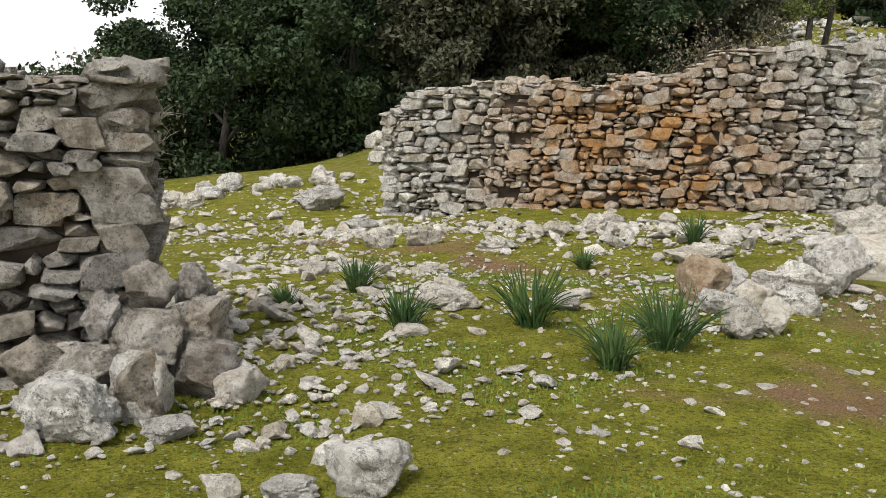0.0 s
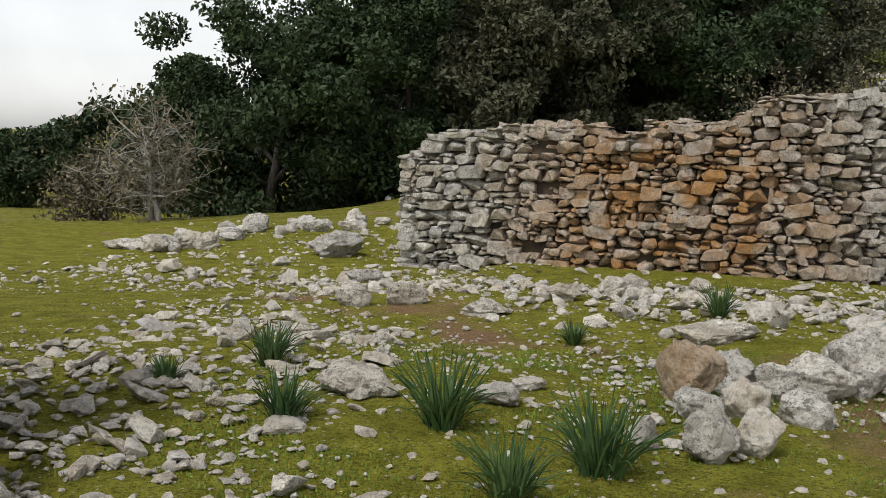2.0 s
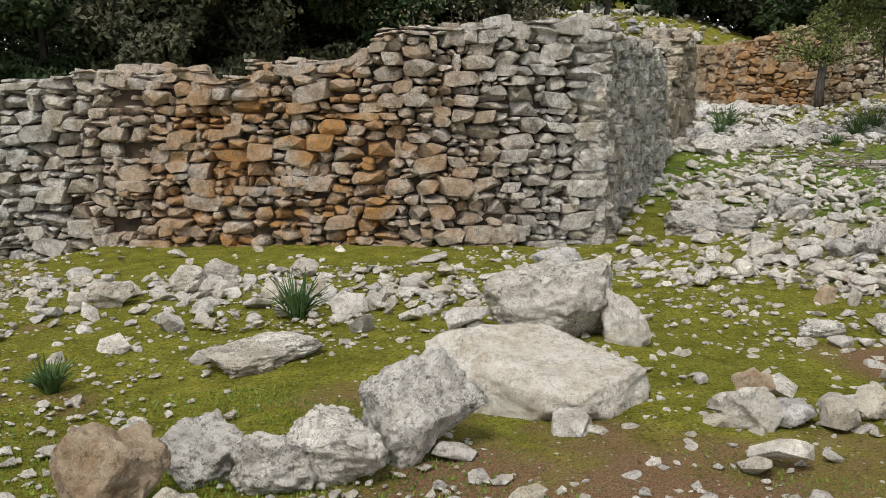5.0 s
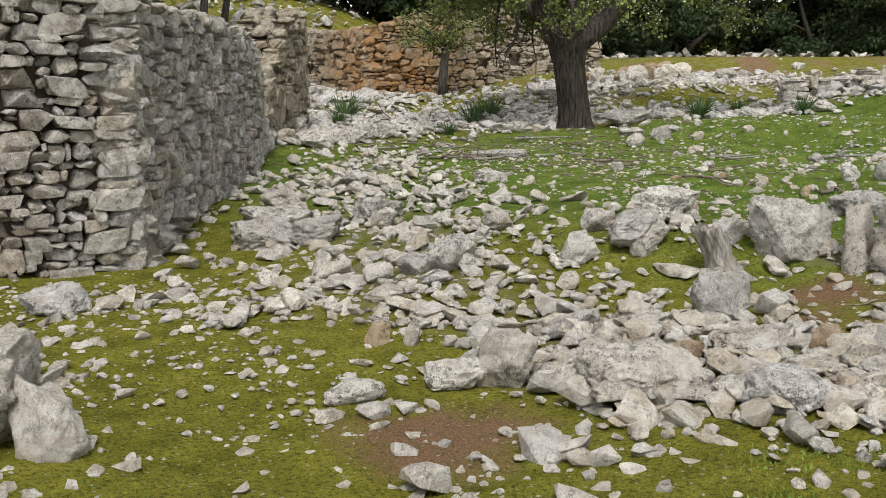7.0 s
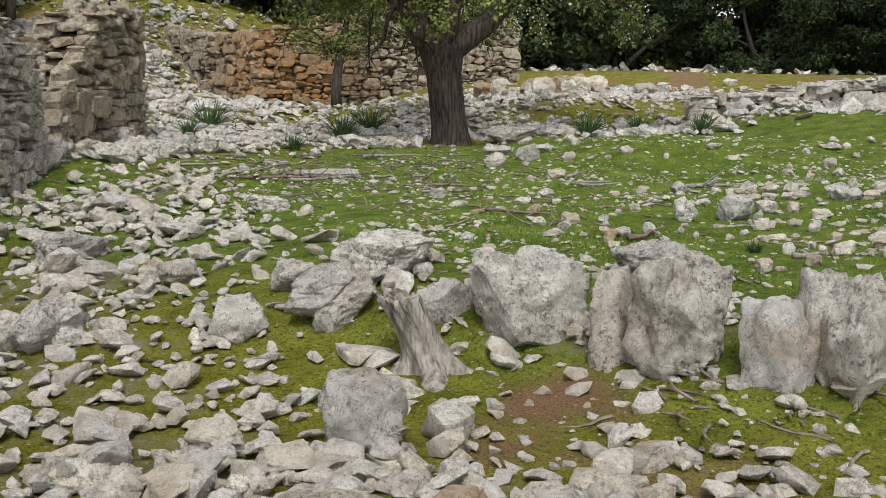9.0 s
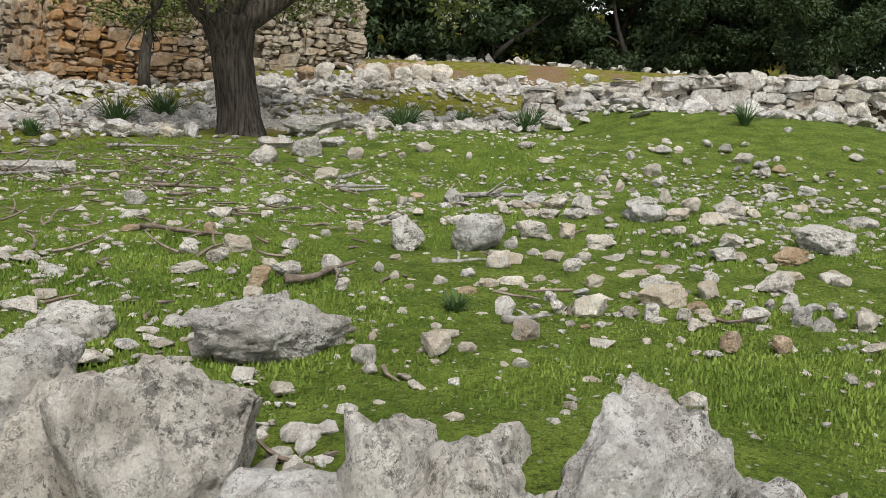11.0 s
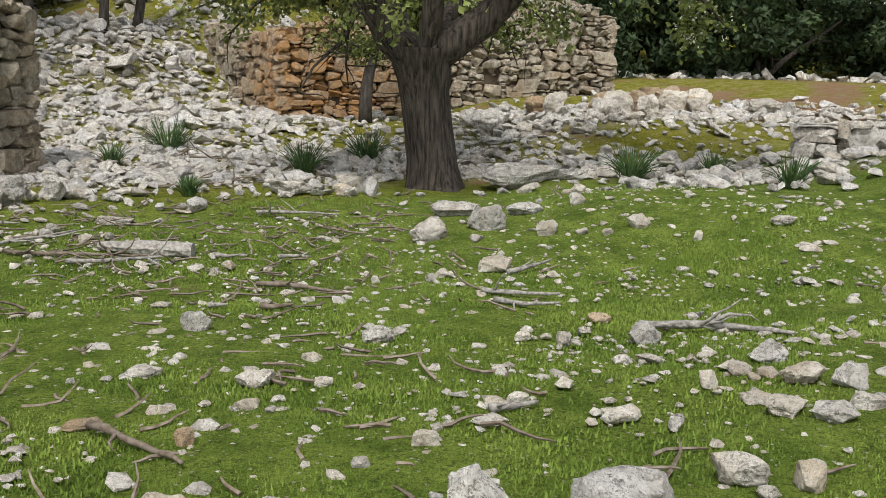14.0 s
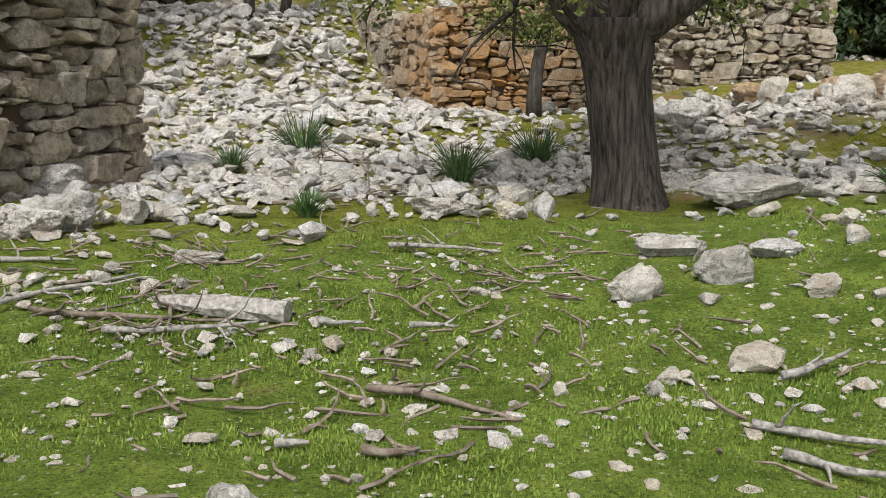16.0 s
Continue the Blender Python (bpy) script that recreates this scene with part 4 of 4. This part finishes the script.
stone(14.91, 11.21, 0.25, 0.11)
stone(15.20, 11.34, 0.19, 0.06)
stone(15.32, 11.54, 0.10, 0.05)
stone(15.57, 11.57, 0.26, 0.11)
stone(15.31, 11.87, 0.21, 0.09)
stone(15.38, 11.80, 0.09, 0.06)
stone(15.47, 12.19, 0.10, 0.06)
stone(15.69, 12.08, 0.22, 0.08)
stone(15.31, 11.09, 0.14, 0.07)
stone(15.49, 11.26, 0.14, 0.05)
stone(14.38, 10.73, 0.12, 0.09)
stone(14.37, 10.62, 0.12, 0.07)
stone(14.62, 10.56, 0.18, 0.09)
stone(14.66, 10.71, 0.07, 0.06)
stone(14.53, 11.00, 0.07, 0.05)
stone(14.61, 10.94, 0.10, 0.08)
stone(14.69, 10.87, 0.08, 0.04)
stone(14.81, 10.84, 0.07, 0.04)
stone(13.71, 10.62, 0.13, 0.08)
stone(13.86, 10.49, 0.10, 0.08)
stone(13.51, 10.64, 0.05, 0.02)
stone(13.55, 10.59, 0.08, 0.03)
stone(13.44, 10.83, 0.04, 0.03)
stone(13.49, 10.76, 0.04, 0.02)
stone(16.19, 11.72, 0.50, 0.15)
stone(16.48, 12.10, 0.11, 0.06)
stone(14.76, 12.97, 0.21, 0.13)
stone(14.78, 12.84, 0.10, 0.05)
stone(14.95, 12.85, 0.11, 0.11)
stone(14.94, 12.52, 0.22, 0.09)
stone(14.17, 12.01, 0.13, 0.09)
stone(14.31, 12.29, 0.13, 0.08)
stone(14.50, 12.25, 0.12, 0.06)
stone(14.34, 12.49, 0.10, 0.05)
stone(14.36, 12.71, 0.10, 0.09)
stone(14.04, 11.71, 0.13, 0.07)
stone(14.41, 11.94, 0.07, 0.04)
stone(14.36, 11.78, 0.12, 0.04)
stone(14.46, 11.79, 0.14, 0.05)
stone(14.29, 11.54, 0.13, 0.08)
stone(14.73, 12.19, 0.10, 0.04)
stone(15.00, 12.19, 0.10, 0.04)
stone(14.77, 11.89, 0.07, 0.03)
stone(15.44, 12.90, 0.11, 0.04)
stone(15.59, 14.89, 0.21, 0.14)
stone(15.68, 15.53, 0.15, 0.06)
stone(15.29, 13.88, 0.09, 0.09)
stone(14.87, 13.52, 0.10, 0.06)
stone(14.71, 13.68, 0.19, 0.06)
stone(15.56, 14.05, 0.15, 0.06)
stone(15.17, 15.04, 0.09, 0.09)
stone(17.93, 14.61, 0.16, 0.11)
stone(18.42, 15.16, 0.17, 0.12)
stone(17.22, 14.46, 0.10, 0.13)
stone(16.87, 13.63, 0.12, 0.11)
stone(16.14, 13.67, 0.13, 0.05)
stone(17.64, 12.86, 0.15, 0.07)
stone(18.33, 13.59, 0.19, 0.06)
stone(18.85, 13.57, 0.21, 0.10)
stone(18.76, 13.93, 0.14, 0.07)
stone(15.87, 12.95, 0.36, 0.13)
stone(16.12, 12.89, 0.24, 0.10)
stone(16.40, 13.49, 0.34, 0.10)
stone(16.59, 13.14, 0.15, 0.13)
stone(16.27, 12.67, 0.27, 0.09)
stone(16.78, 12.90, 0.36, 0.14)
stone(16.88, 12.76, 0.14, 0.08)
stone(15.69, 12.53, 0.15, 0.05)
stone(15.46, 12.64, 0.09, 0.04)
stone(15.60, 12.55, 0.09, 0.04)
stone(15.83, 14.13, 0.22, 0.10)
stone(15.71, 13.74, 0.22, 0.10)
stone(15.85, 13.60, 0.18, 0.12)
stone(15.48, 13.29, 0.20, 0.08)
stone(15.39, 13.46, 0.23, 0.07)
stone(15.72, 13.35, 0.17, 0.07)
stone(15.35, 13.62, 0.15, 0.05)
stone(15.55, 14.00, 0.14, 0.06)
stone(16.63, 18.11, 0.22, 0.15)
stone(15.64, 18.53, 0.36, 0.23)
stone(16.24, 18.57, 0.37, 0.27)
stone(16.23, 19.33, 0.52, 0.15)
stone(16.79, 18.93, 0.39, 0.12)
stone(17.33, 18.83, 0.20, 0.13)
stone(17.31, 17.67, 0.21, 0.14)
stone(17.52, 17.08, 0.11, 0.08)
stone(17.04, 17.73, 0.11, 0.07)
stone(18.25, 16.90, 0.24, 0.07)
stone(19.50, 15.67, 0.14, 0.08)
stone(18.47, 15.11, 0.16, 0.13)
stone(19.14, 15.25, 0.16, 0.07)
stone(19.33, 15.89, 0.14, 0.05)
stone(19.69, 14.90, 0.27, 0.12)
stone(19.66, 14.65, 0.26, 0.08)
stone(19.70, 14.46, 0.19, 0.07)
stone(14.69, 17.08, 0.07, 0.07)
stone(15.08, 16.96, 0.09, 0.07)
stone(15.01, 15.26, 0.10, 0.05)

for k in range(26):
    r = random.Random(970 + k)
    u = k / 25 + r.gauss(0, 0.02)
    boulder(-5.12 + u * 3.57 + r.gauss(0, 0.25), 18.01 + u * 3.84 + r.gauss(0, 0.5), r.uniform(0.2, 0.6), r.uniform(0.14, 0.34), LIME, "grey-white limestone rock on the crest of the meadow")
for k in range(16):
    r = random.Random(900 + k)
    boulder(22.6 + r.gauss(0, 0.9), 26.1 + r.gauss(0, 0.5), r.uniform(0.35, 0.75), r.uniform(0.3, 0.5), TAN if k % 2 else PALE, "orange-stained limestone block in the ruin's rubble" if k % 2 else "", sink=-0.05, deep=1.2)
for k in range(8):
    r = random.Random(940 + k)
    boulder(10.6 + r.gauss(0, 0.5), 20.9 + r.gauss(0, 0.7), r.uniform(0.4, 0.7), r.uniform(0.25, 0.4), LIME, "fallen grey limestone slab beside the broken wall")

# ---- stump, log, tufts, branches ----
def stump(x, y):
    bm = bmesh.new()
    r = random.Random(9)
    rings = []
    for i in range(15):
        t = i / 14
        ring = []
        for k in range(40):
            a = 2 * math.pi * k / 40
            q = 0.125 + 0.16 * math.exp(-t * 6) * (1 + 0.7 * math.sin(5 * a)) + 0.012 * math.sin(17 * a + 3 * t) + 0.02 * noise.noise(Vector((math.cos(a) * 5, math.sin(a) * 5, t * 1.5)))
            z = 0.55 * t + (0.05 * noise.noise(Vector((math.cos(a) * 3, math.sin(a) * 3, 7))) + 0.02 * math.sin(11 * a) if t > 0.9 else 0)
            ring.append(bm.verts.new((math.cos(a) * q - 0.26 * t, math.sin(a) * q + 0.08 * t, z)))
        rings.append(ring)
    for a, b in zip(rings, rings[1:]):
        for k in range(40):
            bm.faces.new((a[k], a[(k + 1) % 40], b[(k + 1) % 40], b[k]))
    c = bm.verts.new((-0.25, 0.08, 0.5))
    for k in range(40):
        bm.faces.new((rings[-1][k], rings[-1][(k + 1) % 40], c))
    ob = thing("tree_stump", bm, STUMPWOOD, "grey weathered leaning tree stump among the boulders", "stump", "", True)
    ob.location = (x, y, gh(x, y) - 0.06)
    ob.scale = (0.85, 0.85, 0.8)


stump(10.45, 11.45)


def log(x, y, turn):
    r = random.Random(4)
    bm = bmesh.new()
    pts = [Vector((-0.42 + 0.84 * i / 7, 0.012 * math.sin(i * 1.9), 0.075)) for i in range(8)]
    tube(bm, pts, [0.05 + 0.045 * min(1, i / 3) for i in range(8)], 9, 0.13, r)
    for v in bm.verts:
        v.co.z = 0.07 + (v.co.z - 0.075) * 0.75
    ob = thing("dead_log", bm, DEADWOOD, "short split grey log lying on the grass", "log")
    ob.matrix_world = pose(x, y, gh(x, y) - 0.02, 0, 0, turn)


log(13.2, 18.9, -28)
fallen_branch(12.7, 18.9, 1.3, 0.35, 301, -20)
fallen_branch(13.0, 18.5, 0.9, 0.2, 302, -12)
fallen_branch(12.3, 19.3, 1.1, 0.4, 303, 25)
fallen_branch(14.3, 22.2, 1.4, 0.5, 304, 5, TWIG)

asphodel(-0.11, 8.49, 0.45, 0.26, 101)
asphodel(1.13, 7.25, 0.5, 0.39, 102)
asphodel(0.29, 7.26, 0.44, 0.19, 103)
asphodel(1.49, 6.3, 0.46, 0.3, 104)
asphodel(1.9, 6.7, 0.62, 0.36, 105)
asphodel(-0.59, 7.95, 0.28, 0.16, 121)
asphodel(1.95, 10.27, 0.26, 0.21, 106)
asphodel(3.37, 11.6, 0.34, 0.32, 107)
asphodel(15.71, 23.67, 0.63, 0.47, 108)
asphodel(17.08, 25.19, 0.89, 0.53, 109)
asphodel(19.02, 20.56, 0.69, 0.45, 110)
asphodel(20.44, 20.85, 0.53, 0.3, 111)
asphodel(19.91, 18.76, 0.58, 0.32, 112)
asphodel(14.19, 26.73, 0.94, 0.42, 113)
asphodel(13.23, 25.03, 0.51, 0.34, 114)
asphodel(13.88, 21.55, 0.39, 0.2, 115)
asphodel(21.22, 16.03, 0.31, 0.31, 116)
asphodel(13.95, 22.06, 0.31, 0.18, 117)
asphodel(13.07, 11.62, 0.17, 0.1, 118)
fallen_branch(14.2, 17.15, 0.8, 0.1, 119, -32, TWIG)
fallen_branch(15.4, 15.96, 0.55, 0.05, 120)
fallen_branch(16.2, 15.0, 1.0, 0.3, 121, -15, DEADWOOD, 0.03)
fallen_branch(12.9, 14.1, 0.65, 0.09, 122, -32, TWIG, 0.02)
fallen_branch(14.33, 13.92, 0.24, 0.07, 123)
fallen_branch(16.0, 16.93, 0.56, 0.04, 124)
fallen_branch(13.85, 16.56, 0.24, 0.09, 125)
fallen_branch(13.08, 19.03, 0.85, 0.2, 126)
fallen_branch(13.85, 18.51, 0.32, 0.05, 127)
fallen_branch(14.38, 18.39, 0.29, 0.08, 128)
fallen_branch(14.85, 20.11, 0.93, 0.16, 129)
fallen_branch(14.5, 25.67, 1.69, 0.63, 130)
fallen_branch(11.9, 20.21, 0.54, 0.13, 131)
fallen_branch(12.92, 12.36, 0.55, 0.06, 132)
fallen_branch(13.2, 11.27, 0.25, 0.12, 133)
fallen_branch(15.48, 16.27, 0.58, 0.06, 134)
fallen_branch(13.75, 12.47, 0.35, 0.15, 135)
fallen_branch(13.5, 16.79, 0.14, 0.07, 136)

# ---- rubble, pebbles and grass ----
def stone_rows(heaps, r, spread=1.0):
    rows = []
    for cx, cy, sx, sy, n, size, a in heaps:
        c, q = math.cos(radians(a)), math.sin(radians(a))
        for _ in range(n):
            u, v = r.gauss(0, sx * spread), r.gauss(0, sy * spread)
            x, y = cx + u * c - v * q, cy + u * q + v * c
            s = size * min(2.6, math.exp(r.gauss(-0.15, 0.5)))
            dims = np.array((s * r.uniform(0.8, 1.4), s * r.uniform(0.7, 1.1), s * r.uniform(0.3, 0.65)))
            m = turn3(r.gauss(0, 0.3), r.gauss(0, 0.3), r.uniform(0, 6.28))
            rows.append((np.array((x, y, gh(x, y) + dims[2] * r.uniform(0.25, 0.55))), dims, m, r.randrange(len(STONE_FORMS))))
    return rows


def clear(row):
    x, y = row[0][0], row[0][1]
    s = row[1][0]
    if (x - 16.95) ** 2 + (y - 21.75) ** 2 < 0.45 + s:
        return False
    if ((x - 6.7) / 1.1) ** 2 + ((y - 10.9) / 1.3) ** 2 < 1 or (x > 11.6 and y < 20.3 and s > 0.13 and x + 0.3 * y < 23.5):
        return False
    for wx, wy in ((9.4, 8.0), (8.4, 7.3), (7.4, 7.0), (10.5, 8.3)):
        if (x - wx) ** 2 + (y - wy) ** 2 < 0.5:
            return False
    return True


r0 = random.Random(40)
near_rows = [q for q in stone_rows(HEAPS, r0) if clear(q)]
far_rows = [q for q in stone_rows(FAR_HEAPS, r0) if clear(q)]
near_rows.sort(key=lambda q: (q[0][0] - 8.4) ** 2 + (q[0][1] - 9.6) ** 2)
singles = [form_mesh(k, PALE if k % 3 else LIME, RUBBLE_FORMS) for k in range(len(STONE_FORMS))]
for c, size, m, k in near_rows[:300]:
    ob = new("rubble_stone", singles[k])
    ob.matrix_world = Matrix.LocRotScale(Vector(c), Matrix(m.tolist()).to_quaternion(), Vector(size))
    tagged(ob, "angular pale limestone rubble in a white heap", "stone", "stones of the rubble heap")
tagged(joined_stones("rubble", near_rows[300:], RUBBLE, RUBBLE_FORMS), "pale limestone rubble strewn along the walls", "rubble", kind="stuff")
tagged(joined_stones("hillside_rubble", far_rows, HILLSIDE, RUBBLE_FORMS), "white limestone rubble on the slope and round the ruin", "rubble", kind="stuff")


def pebbles():
    r = random.Random(41)
    rows = []
    for x0, y0, x1, y1, n, size in ((-2, 3.2, 8, 14.5, 3000, 0.04), (4.5, 7.5, 12, 14, 1300, 0.05), (11, 9.5, 20, 20, 3600, 0.04), (-6, 12, 4, 22, 700, 0.07), (-0.5, 4, 4, 9, 500, 0.035), (-2.5, 3.2, 7, 14, 9000, 0.024), (10.5, 9, 19, 20, 6000, 0.022), (-1.6, 5, 0.6, 10.5, 900, 0.05), (-5, 12, 2, 20, 1800, 0.045)):
        for _ in range(n):
            x, y = r.uniform(x0, x1), r.uniform(y0, y1)
            if noise.noise(Vector((x * 0.8, y * 0.8, 3))) < -0.15 + r.gauss(0, 0.25):
                continue
            s = size * math.exp(r.gauss(0, 0.5))
            dims = np.array((s * r.uniform(0.9, 1.5), s, s * r.uniform(0.3, 0.65)))
            rows.append((np.array((x, y, gh(x, y) + dims[2] * 0.3)), dims, turn3(r.gauss(0, 0.15), r.gauss(0, 0.15), r.uniform(0, 6.28)), r.randrange(len(STONE_FORMS))))
    tagged(joined_stones("pebbles", rows, RUBBLE, RUBBLE_FORMS), "small pale pebbles strewn over the turf", "pebbles", kind="stuff")


pebbles()


def grass_blades():
    g = np.random.default_rng(8)
    vs = []
    for x0, y0, x1, y1, n, h in ((11.2, 9.4, 18, 17, 260000, 0.011), (11.2, 16.5, 19, 21, 60000, 0.013), (-1.5, 3.5, 9, 10, 100000, 0.009)):
        x, y = g.uniform(x0, x1, n), g.uniform(y0, y1, n)
        keep = (np.sin(x * 2.1 + 1.7 * np.sin(y * 1.3)) * np.cos(y * 2.7 + np.sin(x * 1.9)) + g.normal(0, 0.5, n) > -0.35) & (heap_cover(x, y) < 0.35)
        x, y = x[keep], y[keep]
        n = len(x)
        z = gz(x, y)
        a, l = g.uniform(0, 6.28, n), h * g.uniform(0.5, 1.5, n)
        w = 0.004 + 0.003 * g.random(n)
        b = g.uniform(0, 6.28, n)
        base = np.stack([x, y, z - 0.005], -1)
        side = np.stack([np.cos(a) * w, np.sin(a) * w, 0 * a], -1)
        tip = base + np.stack([np.cos(b) * l * 0.6, np.sin(b) * l * 0.6, l + 0.01], -1)
        vs.append(np.stack([base - side, base + side, tip], 1).reshape(-1, 3))
    v = np.concatenate(vs)
    ob = new("grass", arrays_mesh("grass", v, np.arange(len(v)).reshape(-1, 3), [GRASS]))
    tagged(ob, "short bright green spring grass", "grass", kind="stuff")


grass_blades()


def twig_litter():
    r = random.Random(52)
    bm = bmesh.new()
    for cx, cy, sx, sy, n in ((13.6, 17.6, 1.3, 1.6, 190), (15.2, 19.6, 1.4, 0.7, 130), (13.2, 13.5, 0.8, 1.2, 60), (12.9, 20.3, 0.9, 0.6, 90), (15.5, 23.5, 1.6, 1.0, 60), (11.3, 10.3, 0.3, 0.5, 40)):
        for _ in range(n):
            x, y, a, l = r.gauss(cx, sx), r.gauss(cy, sy), r.uniform(0, 6.28), r.uniform(0.06, 0.38)
            q = bent((0, 0, 0), (math.cos(a), math.sin(a), r.uniform(0, 0.25)), l, 4, r, 0.25)
            pts = [Vector((x + p.x, y + p.y, gh(x, y) + 0.012 + max(0, p.z) * 0.6)) for p in q]
            tube(bm, pts, [0.011, 0.009, 0.008, 0.006, 0.003], 4)
    me = bpy.data.meshes.new("twig_litter")
    bm.to_mesh(me)
    bm.free()
    me.materials.append(TWIG)
    tagged(new("twig_litter", me), "thin dry twigs scattered on the grass", "twigs", kind="stuff")


twig_litter()
